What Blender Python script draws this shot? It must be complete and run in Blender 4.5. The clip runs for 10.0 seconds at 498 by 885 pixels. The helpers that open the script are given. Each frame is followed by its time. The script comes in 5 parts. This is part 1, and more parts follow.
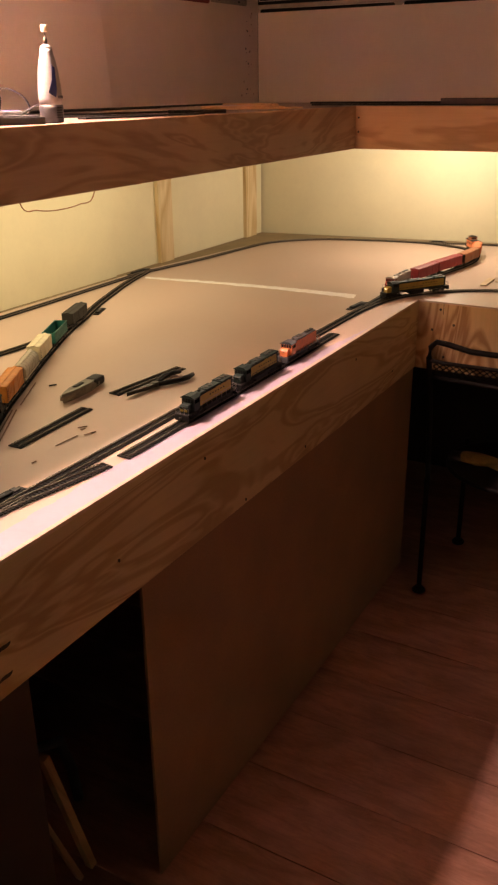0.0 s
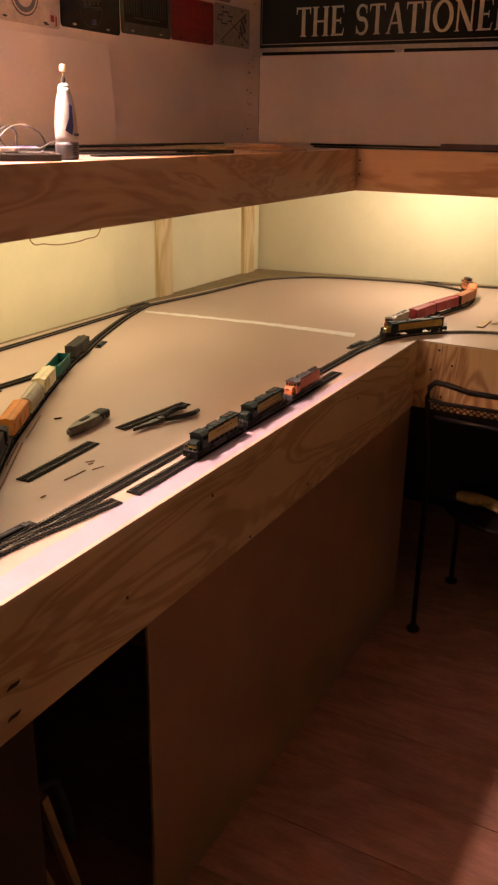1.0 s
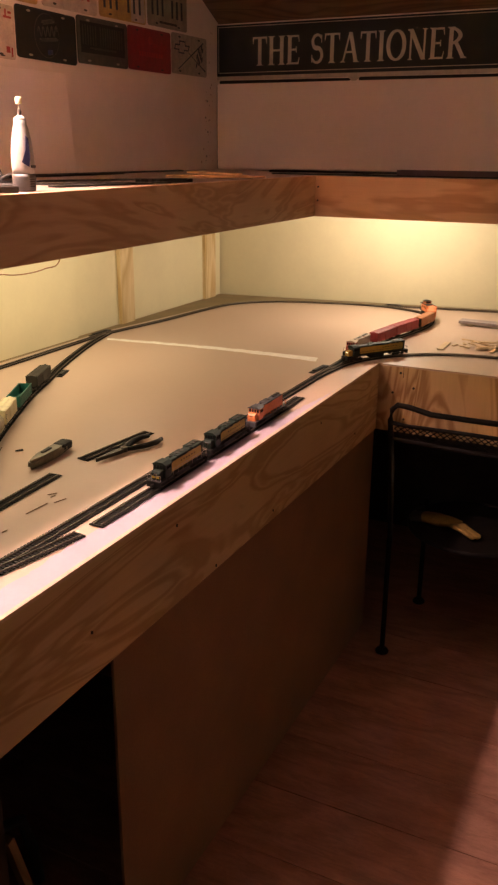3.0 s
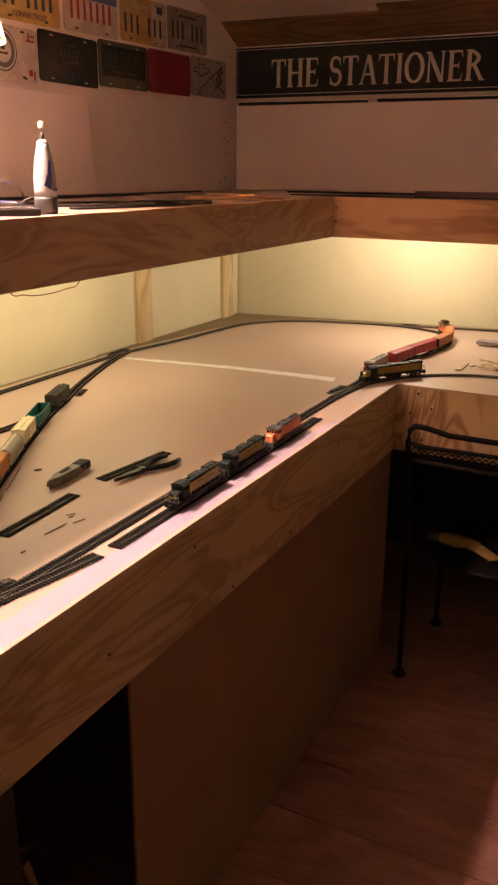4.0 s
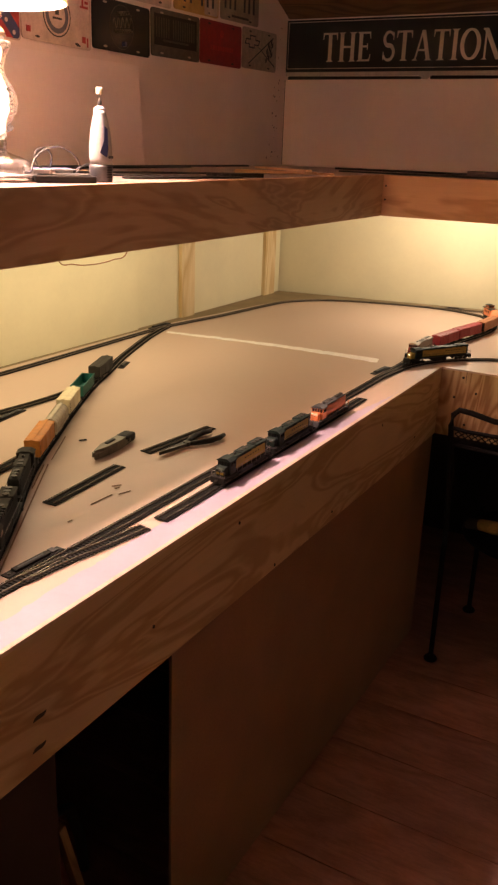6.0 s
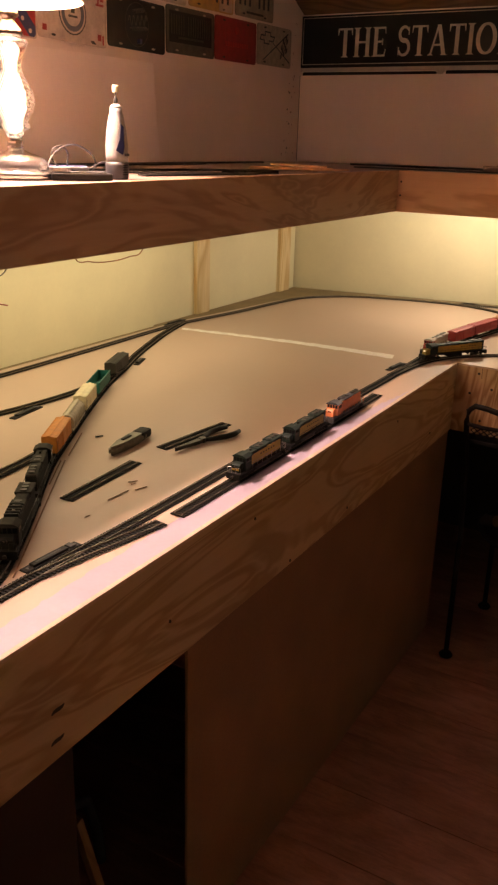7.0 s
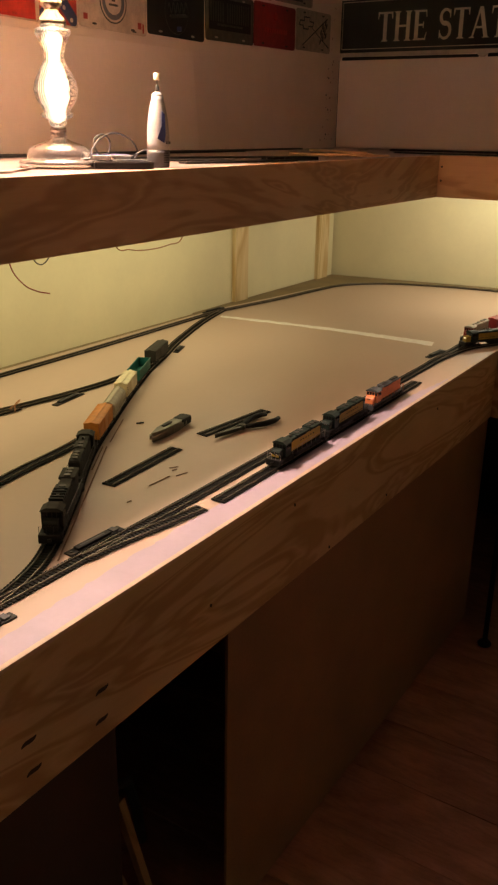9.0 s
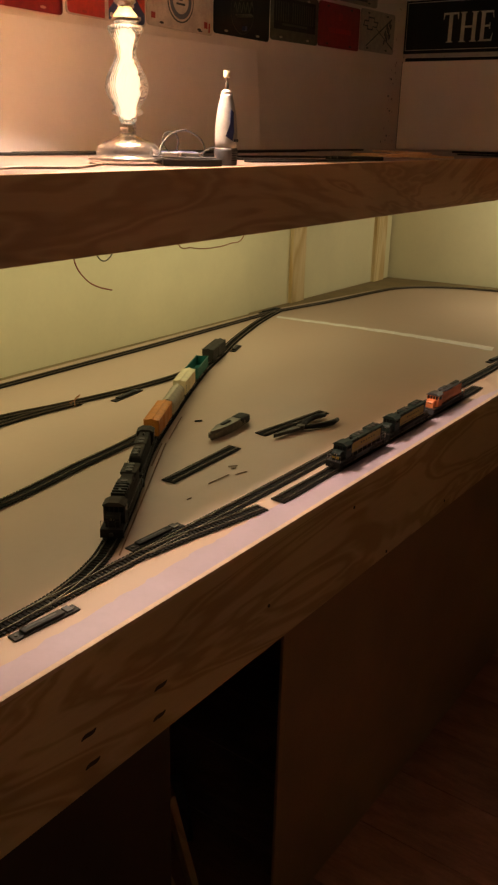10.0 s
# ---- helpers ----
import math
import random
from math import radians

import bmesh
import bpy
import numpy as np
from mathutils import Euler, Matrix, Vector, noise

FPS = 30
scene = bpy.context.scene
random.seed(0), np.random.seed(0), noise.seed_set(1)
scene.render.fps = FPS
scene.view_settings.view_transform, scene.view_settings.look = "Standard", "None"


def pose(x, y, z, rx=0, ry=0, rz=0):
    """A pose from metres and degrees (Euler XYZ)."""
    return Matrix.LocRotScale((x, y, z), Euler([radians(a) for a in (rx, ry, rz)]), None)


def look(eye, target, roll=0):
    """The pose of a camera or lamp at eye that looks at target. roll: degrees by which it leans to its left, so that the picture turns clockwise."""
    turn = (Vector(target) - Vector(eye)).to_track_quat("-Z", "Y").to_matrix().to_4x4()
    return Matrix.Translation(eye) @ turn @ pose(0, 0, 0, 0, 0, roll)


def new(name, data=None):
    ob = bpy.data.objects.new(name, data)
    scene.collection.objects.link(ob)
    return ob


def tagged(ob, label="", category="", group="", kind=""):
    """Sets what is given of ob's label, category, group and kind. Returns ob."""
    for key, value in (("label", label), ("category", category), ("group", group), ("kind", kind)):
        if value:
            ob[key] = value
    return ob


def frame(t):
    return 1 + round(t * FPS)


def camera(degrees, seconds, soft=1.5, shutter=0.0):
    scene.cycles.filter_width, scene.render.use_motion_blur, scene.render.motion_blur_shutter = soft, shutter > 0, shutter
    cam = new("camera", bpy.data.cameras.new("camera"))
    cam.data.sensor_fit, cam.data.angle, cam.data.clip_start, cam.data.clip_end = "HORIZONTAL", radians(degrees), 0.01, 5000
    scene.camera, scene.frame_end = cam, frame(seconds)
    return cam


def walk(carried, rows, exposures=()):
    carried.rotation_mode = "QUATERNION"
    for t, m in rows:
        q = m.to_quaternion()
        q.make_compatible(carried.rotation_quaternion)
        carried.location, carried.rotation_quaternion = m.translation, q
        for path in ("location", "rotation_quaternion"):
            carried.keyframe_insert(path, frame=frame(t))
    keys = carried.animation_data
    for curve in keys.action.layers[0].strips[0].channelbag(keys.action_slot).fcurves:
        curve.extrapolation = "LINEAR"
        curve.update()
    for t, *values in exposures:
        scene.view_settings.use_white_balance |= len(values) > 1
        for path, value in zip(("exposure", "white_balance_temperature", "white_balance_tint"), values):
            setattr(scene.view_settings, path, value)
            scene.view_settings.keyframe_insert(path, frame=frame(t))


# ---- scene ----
cam = camera(32.8, 10.0, soft=2.4)
PATH = [
    (0, (1.974, -3.598, 1.647), (1.06, -1.996, 0.873), -0.7),
    (0.5, (1.922, -3.622, 1.655), (0.997, -2.008, 0.923), 0.5),
    (1, (1.926, -3.622, 1.658), (1.036, -1.975, 0.955), 0.9),
    (1.5, (1.941, -3.621, 1.659), (1.091, -1.947, 0.971), 0.4),
    (2, (1.943, -3.611, 1.662), (1.118, -1.92, 0.984), -0.1),
    (2.5, (1.935, -3.612, 1.667), (1.119, -1.913, 1.0), 0.4),
    (4, (1.921, -3.612, 1.68), (1.054, -1.918, 1.062), 0.5),
    (4.5, (1.913, -3.618, 1.685), (1.036, -1.92, 1.096), 0.7),
    (5, (1.907, -3.617, 1.681), (1.017, -1.924, 1.098), 0.9),
    (5.5, (1.905, -3.621, 1.685), (1.013, -1.936, 1.08), 1.2),
    (6, (1.876, -3.621, 1.668), (0.963, -1.971, 1.004), 2.0),
    (7.5, (1.881, -3.631, 1.67), (0.929, -2.005, 0.999), 1.3),
    (8, (1.886, -3.632, 1.669), (0.929, -2.01, 0.996), 1.2),
    (8.5, (1.884, -3.635, 1.664), (0.909, -2.03, 0.976), 1.1),
    (9, (1.875, -3.64, 1.668), (0.867, -2.061, 0.968), 0.9),
    (9.5, (1.865, -3.646, 1.668), (0.819, -2.088, 0.977), 1.1),
    (10, (1.843, -3.652, 1.659), (0.749, -2.13, 0.962), 1.4),
]
EXPOSURES = [(0.0, 0.89, 6750, 16), (5.5, 0.91, 6750, 17), (7.5, 0.64, 6750, 8), (9.0, 0.40, 6750, 0), (10.0, -0.06, 6850, -6)]
walk(cam, [(t, look(e, a, r)) for t, e, a, r in PATH], EXPOSURES)

# ---- world and lights ----
ZT = 1.010      # table top
XE, YE = 1.121, -0.985    # inner edges of the L-shaped table
ZS = 1.584      # shelf top
XS, YS = 0.757, -0.695    # inner edges of the L-shaped shelf

world = bpy.data.worlds.new("world")
world.use_nodes = True
world.node_tree.nodes["Background"].inputs[0].default_value = (1.0, 0.72, 0.55, 1)
world.node_tree.nodes["Background"].inputs[1].default_value = 0.004
scene.world = world
LAMP = (0.565, -2.321)


def point_light(name, place, watts, colour, radius):
    data = bpy.data.lights.new(name, "POINT")
    data.energy, data.color, data.shadow_soft_size = watts, colour, radius
    ob = new(name, data)
    ob.location = place
    return ob


def area_light(name, place, sx, sy, watts, colour):
    data = bpy.data.lights.new(name, "AREA")
    data.shape, data.size, data.size_y, data.energy, data.color = "RECTANGLE", sx, sy, watts, colour
    ob = new(name, data)
    ob.matrix_world = pose(*place)
    return ob


YELLOW = (1.0, 0.82, 0.51)
PINK = (1.0, 0.67, 0.58)
BULB = 1800.0
PUCKS = ((0.95, -0.28),)
point_light("under_shelf_bulb", (0.95, -0.28, 1.500), 6.4, (1.0, 0.87, 0.66), 0.03)
# a long tube fitting under the side shelf: x, y from, y to
TUBE = (0.31, -4.30, -1.10)
area_light("under_shelf_tube", (TUBE[0], (TUBE[1] + TUBE[2]) / 2, 1.527), 0.03, TUBE[2] - TUBE[1], 6.7, YELLOW)


# ---- materials ----
def nodes_of(name):
    m = bpy.data.materials.new(name)
    m.use_nodes = True
    t = m.node_tree
    return m, t, t.nodes["Principled BSDF"]


def ramp(t, fac, stops):
    r = t.nodes.new("ShaderNodeValToRGB")
    while len(r.color_ramp.elements) < len(stops):
        r.color_ramp.elements.new(0.5)
    for e, (p, c) in zip(r.color_ramp.elements, stops):
        e.position, e.color = p, (*c, 1)
    t.links.new(fac, r.inputs[0])
    return r.outputs[0]


def coords(t, stretch=(1, 1, 1), kind="Object"):
    c = t.nodes.new("ShaderNodeTexCoord")
    mp = t.nodes.new("ShaderNodeMapping")
    mp.inputs["Scale"].default_value = stretch
    t.links.new(c.outputs[kind], mp.inputs[0])
    return mp.outputs[0]


def noise_tex(t, vec, scale, detail=5, rough=0.6, distort=0.0):
    n = t.nodes.new("ShaderNodeTexNoise")
    n.inputs["Scale"].default_value, n.inputs["Detail"].default_value = scale, detail
    n.inputs["Roughness"].default_value, n.inputs["Distortion"].default_value = rough, distort
    t.links.new(vec, n.inputs["Vector"])
    return n.outputs["Fac"]


def mix(t, a, b, fac=0.5, how="MULTIPLY"):
    m = t.nodes.new("ShaderNodeMix")
    m.data_type, m.blend_type = "RGBA", how
    m.inputs[0].default_value = fac
    t.links.new(a, m.inputs[6])
    t.links.new(b, m.inputs[7])
    return m.outputs[2]


def bump(t, p, height, strength, distance=0.002):
    b = t.nodes.new("ShaderNodeBump")
    b.inputs["Strength"].default_value, b.inputs["Distance"].default_value = strength, distance
    t.links.new(height, b.inputs["Height"])
    t.links.new(b.outputs[0], p.inputs["Normal"])


def surface(name, colour, rough=0.6, metal=0.0, vary=0.18, scale=25.0, fine=160.0, relief=0.15, spec=0.4, grain=0.8):
    """A plain finish with large mottling, fine grain and slight relief."""
    m, t, p = nodes_of(name)
    v = coords(t)
    lo = tuple(c * (1 - vary) for c in colour)
    hi = tuple(min(1, c * (1 + vary)) for c in colour)
    a = ramp(t, noise_tex(t, v, scale), [(0.3, lo), (0.7, hi)])
    f = noise_tex(t, v, fine, 3)
    b = ramp(t, f, [(0.25, (0.86,) * 3), (0.6, (1, 1, 1))])
    t.links.new(mix(t, a, b, grain), p.inputs["Base Color"])
    r = t.nodes.new("ShaderNodeMapRange")
    r.inputs[3].default_value, r.inputs[4].default_value = max(0.03, rough - 0.1), min(1, rough + 0.1)
    t.links.new(noise_tex(t, v, scale * 2), r.inputs[0])
    t.links.new(r.outputs[0], p.inputs["Roughness"])
    p.inputs["Metallic"].default_value = metal
    p.inputs["Specular IOR Level"].default_value = spec
    if relief:
        bump(t, p, f, relief)
    return m


def plywood(name, along, light, dark, seed=0.0, rough=0.55, figure=1.0, bold=False):
    """Rotary-cut plywood: broad wavy figure along one axis, fine pores, knots."""
    m, t, p = nodes_of(name)
    st = [5.5, 5.5, 5.5]
    st[along] = 1.15 if bold else 0.95
    c = t.nodes.new("ShaderNodeTexCoord")
    mp = t.nodes.new("ShaderNodeMapping")
    mp.inputs["Scale"].default_value = st
    mp.inputs["Location"].default_value = (seed, seed * 1.7, seed * 0.6)
    t.links.new(c.outputs["Object"], mp.inputs[0])
    v = mp.outputs[0]
    field = noise_tex(t, v, 0.8, 3.5 if bold else 2.5, 0.5 if bold else 0.45, 1.5 if bold else 0.9)
    mul = t.nodes.new("ShaderNodeMath")
    mul.operation = "MULTIPLY"
    mul.inputs[1].default_value = (5.2 if bold else 12.0) * figure
    t.links.new(field, mul.inputs[0])
    fr = t.nodes.new("ShaderNodeMath")
    fr.operation = "PINGPONG"
    fr.inputs[1].default_value = 0.5
    t.links.new(mul.outputs[0], fr.inputs[0])
    mid = tuple((a + b) / 2 for a, b in zip(light, dark))
    stops = [(0.0, light), (0.18, light), (0.31, dark), (0.38, dark), (0.44, mid), (0.5, light)] if bold else [(0.0, light), (0.12, light), (0.30, mid), (0.5, dark)]
    rings = ramp(t, fr.outputs[0], stops)
    st2 = [150.0, 150.0, 150.0]
    st2[along] = 5.0
    pores = noise_tex(t, coords(t, st2), 1.0, 4, 0.65)
    pore_c = ramp(t, pores, [(0.3, (0.72, 0.68, 0.64)), (0.6, (1, 1, 1))])
    blot = ramp(t, noise_tex(t, coords(t), 2.3, 3), [(0.3, (0.8, 0.77, 0.74)), (0.7, (1.05, 1.05, 1.05))])
    t.links.new(mix(t, mix(t, rings, pore_c, 0.22 if bold else 0.4), blot, 0.8), p.inputs["Base Color"])
    p.inputs["Roughness"].default_value = rough
    p.inputs["Specular IOR Level"].default_value = 0.3
    bump(t, p, pores, 0.12, 0.001)
    return m


M_FASCIA_Y = plywood("stained_plywood_side", 1, (0.64, 0.51, 0.29), (0.46, 0.335, 0.17), 1.3, bold=True)
M_SHELF_Y = plywood("stained_plywood_shelf_side", 1, (0.57, 0.39, 0.24), (0.44, 0.285, 0.165), 4.2, bold=True)
M_FASCIA_X = plywood("plywood_back", 2, (0.60, 0.43, 0.245), (0.36, 0.215, 0.10), 7.7, figure=1.1, bold=True)
M_SHELF_X = plywood("plywood_shelf_back", 0, (0.60, 0.37, 0.23), (0.45, 0.255, 0.145), 9.1, figure=0.7, bold=True)
M_STUD = plywood("pine_stud", 2, (0.84, 0.70, 0.42), (0.66, 0.48, 0.23), 2.2, figure=1.2)
M_HARDBOARD = surface("brown_hardboard", (0.268, 0.164, 0.086), 0.6, vary=0.15, scale=6, relief=0.1)
# brown hardboard with the dimness of the bay put into its colour
M_BAY = surface("bay_shade_hardboard", (0.036, 0.021, 0.013), 0.65, vary=0.25, scale=7, relief=0.1)
M_TABLE = surface("tan_painted_tabletop", (0.56, 0.42, 0.33), 0.37, vary=0.05, scale=3.0, fine=60, relief=0.04, spec=0.45, grain=0.15)
M_BARE = surface("bare_plywood", (0.26, 0.20, 0.11), 0.75, vary=0.15, scale=9)
M_EDGE = surface("pale_raw_edge", (0.66, 0.50, 0.36), 0.6, vary=0.12, scale=30)
M_WALL = surface("white_painted_drywall", (0.82, 0.735, 0.70), 0.75, vary=0.06, scale=3.5, fine=90, relief=0.12, grain=0.15)
M_BOARD = surface("white_wallboard", (0.82, 0.74, 0.715), 0.6, vary=0.04, scale=2.5, fine=70, relief=0.05, grain=0.15)
M_LEAN = surface("bright_white_wallboard", (0.85, 0.77, 0.745), 0.55, vary=0.04, scale=2.5, fine=70, relief=0.05, grain=0.15)
M_BACKDROP = surface("cream_backdrop_board", (0.77, 0.72, 0.49), 0.65, vary=0.05, scale=4.0, fine=60, relief=0.06, grain=0.15)
M_CEIL = surface("ceiling_paint", (0.66, 0.58, 0.53), 0.8, vary=0.10, scale=4)
M_BEAM = plywood("dark_timber", 0, (0.20, 0.11, 0.06), (0.12, 0.06, 0.03), 3.0)
M_PLANK = plywood("laminate_plank", 0, (0.47, 0.25, 0.185), (0.39, 0.20, 0.142), 5.0, 0.5, figure=0.6)
tp = M_PLANK.node_tree
info = tp.nodes.new("ShaderNodeObjectInfo")
pb = tp.nodes["Principled BSDF"]
old = pb.inputs["Base Color"].links[0].from_socket
streak = ramp(tp, noise_tex(tp, coords(tp, (9, 34, 34)), 1.0, 7, 0.75, 1.2), [(0.34, (0.70, 0.67, 0.65)), (0.58, (1.04, 1.04, 1.04))])
scuff = ramp(tp, noise_tex(tp, coords(tp, (1.6, 2.4, 2.4)), 2.6, 7, 0.72), [(0.36, (0.76, 0.74, 0.74)), (0.64, (1.12, 1.12, 1.12))])
old = mix(tp, mix(tp, old, streak, 0.75), scuff, 0.8)
tp.links.new(mix(tp, old, ramp(tp, info.outputs["Random"], [(0.0, (0.8, 0.8, 0.8)), (1.0, (1.1, 1.08, 1.05))]), 1.0), pb.inputs["Base Color"])
M_SUB = surface("dark_subfloor", (0.05, 0.03, 0.02), 0.9)
# near-black colour that stands for the shade in recesses
M_DARK = surface("recess_shade", (0.02, 0.016, 0.015), 0.9)
M_SHELFTOP = surface("shelf_top_board", (0.27, 0.19, 0.16), 0.5, vary=0.15, scale=8)
M_STRIPE = surface("white_filler", (0.95, 0.91, 0.84), 0.6, vary=0.06, scale=40)
M_TIE = surface("black_plastic_ties", (0.008, 0.007, 0.006), 0.7, spec=0.12, vary=0.25, scale=80)
M_RAIL = surface("nickel_rail", (0.20, 0.165, 0.135), 0.36, 0.85, vary=0.2, scale=60, relief=0.0)
M_BLACK = surface("black_plastic", (0.013, 0.012, 0.011), 0.6, spec=0.25, vary=0.25, scale=70, relief=0.05)
M_CHROME = surface("brushed_chrome", (0.72, 0.66, 0.60), 0.2, 1.0, vary=0.1, scale=30, relief=0.0)
M_IRON = surface("black_wrought_iron", (0.009, 0.007, 0.006), 0.62, 0.0, spec=0.12, vary=0.3, scale=60)


# ---- building helpers ----
def box(bm, x0, x1, y0, y1, z0, z1, m=None, bevel=0.0):
    g = bmesh.ops.create_cube(bm, size=1.0)
    vs = g["verts"]
    for v in vs:
        v.co = Vector((x0 + (v.co.x + 0.5) * (x1 - x0), y0 + (v.co.y + 0.5) * (y1 - y0), z0 + (v.co.z + 0.5) * (z1 - z0)))
    if bevel:
        es = list({e for v in vs for e in v.link_edges})
        r = bmesh.ops.bevel(bm, geom=es, offset=bevel, segments=2, affect="EDGES", profile=0.6)
        vs = list({v for f in r["faces"] for v in f.verts} | {v for v in vs if v.is_valid})
    if m is not None:
        for v in vs:
            v.co = m @ v.co
    return vs


def tube(bm, pts, r, n=8, closed=False):
    pts = [Vector(p) for p in pts]
    rings = []
    up = Vector((0, 0, 1))
    for i, p in enumerate(pts):
        a = pts[i - 1] if (i or closed) else p
        b = pts[(i + 1) % len(pts)] if (i < len(pts) - 1 or closed) else p
        d = (b - a).normalized()
        s = d.cross(up)
        if s.length < 1e-3:
            s = d.cross(Vector((1, 0, 0)))
        s.normalize()
        u = s.cross(d)
        rr = r[i] if isinstance(r, (list, tuple)) else r
        rings.append([bm.verts.new(p + s * (rr * math.cos(k * math.tau / n)) + u * (rr * math.sin(k * math.tau / n))) for k in range(n)])
    for i in range(len(rings) if closed else len(rings) - 1):
        A, B = rings[i], rings[(i + 1) % len(rings)]
        for k in range(n):
            bm.faces.new((A[k], A[(k + 1) % n], B[(k + 1) % n], B[k]))
    if not closed:
        bm.faces.new(rings[0])
        bm.faces.new(rings[-1][::-1])


def lathe(bm, profile, n=32, centre=(0, 0, 0), caps=True):
    c = Vector(centre)
    rings = [[bm.verts.new(c + Vector((r * math.cos(k * math.tau / n), r * math.sin(k * math.tau / n), z))) for k in range(n)] for r, z in profile]
    for A, B in zip(rings, rings[1:]):
        for k in range(n):
            bm.faces.new((A[k], A[(k + 1) % n], B[(k + 1) % n], B[k]))
    if caps:
        bm.faces.new(rings[0][::-1])
        bm.faces.new(rings[-1])


def prism(bm, pts, z0, z1, m=None):
    """An upright solid over a plan outline."""
    a = [bm.verts.new((x, y, z0)) for x, y in pts]
    b = [bm.verts.new((x, y, z1)) for x, y in pts]
    n = len(pts)
    bm.faces.new(a[::-1])
    bm.faces.new(b)
    for i in range(n):
        bm.faces.new((a[i], a[(i + 1) % n], b[(i + 1) % n], b[i]))
    if m is not None:
        for v in a + b:
            v.co = m @ v.co


def part(name, bm, material, parent=None, label="", smooth=False):
    bmesh.ops.recalc_face_normals(bm, faces=bm.faces)
    me = bpy.data.meshes.new(name)
    bm.to_mesh(me)
    bm.free()
    me.materials.append(material)
    if smooth:
        for f in me.polygons:
            f.use_smooth = True
    ob = new(name, me)
    if parent is not None:
        ob.parent = parent
    if label:
        ob["label"] = label
    return ob


def thing(name, m, label, category, group=""):
    ob = new(name)
    ob.empty_display_size = 0.02
    ob.matrix_basis = m
    return tagged(ob, label, category, group)


def structure(name, bm, material, label=""):
    return tagged(part(name, bm, material), label, kind="structure")


def boxed(x0, x1, y0, y1, z0, z1, bevel=0.0, m=None):
    bm = bmesh.new()
    box(bm, x0, x1, y0, y1, z0, z1, m, bevel)
    return bm


# ---- room ----
RX, RY = 3.6, -5.2
structure("floor", boxed(-0.1, RX, RY, 0.8, -0.06, -0.008), M_SUB, "dark subfloor under laminate planks")
structure("wall_west", boxed(-0.12, 0.0, RY, 0.0, 0.0, 3.9), M_WALL, "white painted drywall with screw marks")
structure("wall_east", boxed(RX, RX + 0.1, RY, 0.8, 0.0, 3.9), M_WALL, "plain white painted wall")
structure("wall_south", boxed(-0.12, RX, RY - 0.1, RY, 0.0, 3.9), M_WALL, "plain white painted wall")
structure("wall_north", boxed(-0.12, RX, 0.0, 0.1, 1.56, 2.4), M_WALL, "white painted knee wall above the shelf")
bm = bmesh.new()
prism(bm, [(-0.12, 0.0), (RX, 0.17 * RX), (RX, 0.17 * RX + 0.1), (-0.12, 0.1)], ZT - 0.02, 1.60)
structure("backdrop", bm, M_BACKDROP, "cream backdrop board behind the layout")
# low wall and added boards: the shade under the table, put into their colour
structure("wall_low", boxed(-0.12, RX, 0.62, 0.72, 0.0, ZT), M_DARK, "wall below the table, shade put into its near-black colour")
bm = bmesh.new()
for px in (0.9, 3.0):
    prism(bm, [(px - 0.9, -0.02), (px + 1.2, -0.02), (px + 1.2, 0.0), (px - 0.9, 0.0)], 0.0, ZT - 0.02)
structure("shade_board", bm, M_DARK, "near-black boards added for the shade under the table")
bm = bmesh.new()
a = [bm.verts.new(p) for p in ((-0.12, 0.1, 2.194), (RX, 0.1, 2.194), (RX, RY, 3.73), (-0.12, RY, 3.73))]
b = [bm.verts.new(v.co + Vector((0, 0, 0.1))) for v in a]
bm.faces.new(a), bm.faces.new(b[::-1])
for i in range(4):
    bm.faces.new((a[i], b[i], b[(i + 1) % 4], a[(i + 1) % 4]))
structure("ceiling", bm, M_CEIL, "sloping attic ceiling")


def wedge(x0, x1, depth, zb, zf):
    """A timber under the slope: profile in y and z, run along x."""
    bm = bmesh.new()
    prof = [(0.0, zb), (-depth, zf), (-depth, zf + 0.05), (0.0, zf + 0.05)]
    A = [bm.verts.new((x0, y, z)) for y, z in prof]
    B = [bm.verts.new((x1, y, z)) for y, z in prof]
    bm.faces.new(A), bm.faces.new(B[::-1])
    for i in range(4):
        bm.faces.new((A[i], A[(i + 1) % 4], B[(i + 1) % 4], B[i]))
    return bm


structure("trim", wedge(0.0, 0.70, 0.15, 2.185, 2.262), M_BEAM, "dark timber plate under the sloping ceiling")
structure("trim", wedge(0.70, RX, 0.24, 2.185, 2.30), M_BEAM, "wider dark timber plate under the ceiling")
structure("wall_panel", boxed(0.0, 0.014, -4.0, -1.128, 0.0, 0.318, 0.0012), M_LEAN, "thin white board leaning on the side wall").matrix_basis = pose(0.034, 0, ZS + 0.001, 0, -4.5, 0)
structure("wall_panel", boxed(0.006, RX, -0.026, 0.0, 1.588, 1.942, 0.002), M_BOARD, "white board below the sign")
# shade of the narrow gap, put in as a near-black strip
structure("trim", boxed(0.0, 0.005, -0.018, 0.0, 1.588, 1.942), M_DARK, "near-black strip for the shaded gap beside the board")

# table: top, fascias, panel, legs
bm = bmesh.new()
prism(bm, [(0, 0.0), (0, -5.1), (XE - 0.0003, -5.1), (XE - 0.0003, YE + 0.0003), (RX, YE + 0.0003), (RX, 0.17 * RX)], ZT - 0.006, ZT)
table = thing("layout_table", pose(0, 0, 0), "L-shaped layout table with tan painted top and plywood fascia", "table")
part("tabletop", bm, M_TABLE, table, "tan painted plywood top")
part("fascia", boxed(XE - 0.019, XE, -5.1, YE + 0.019, 0.783, ZT - 0.0062, 0.0012), M_FASCIA_Y, table, "stained plywood fascia")
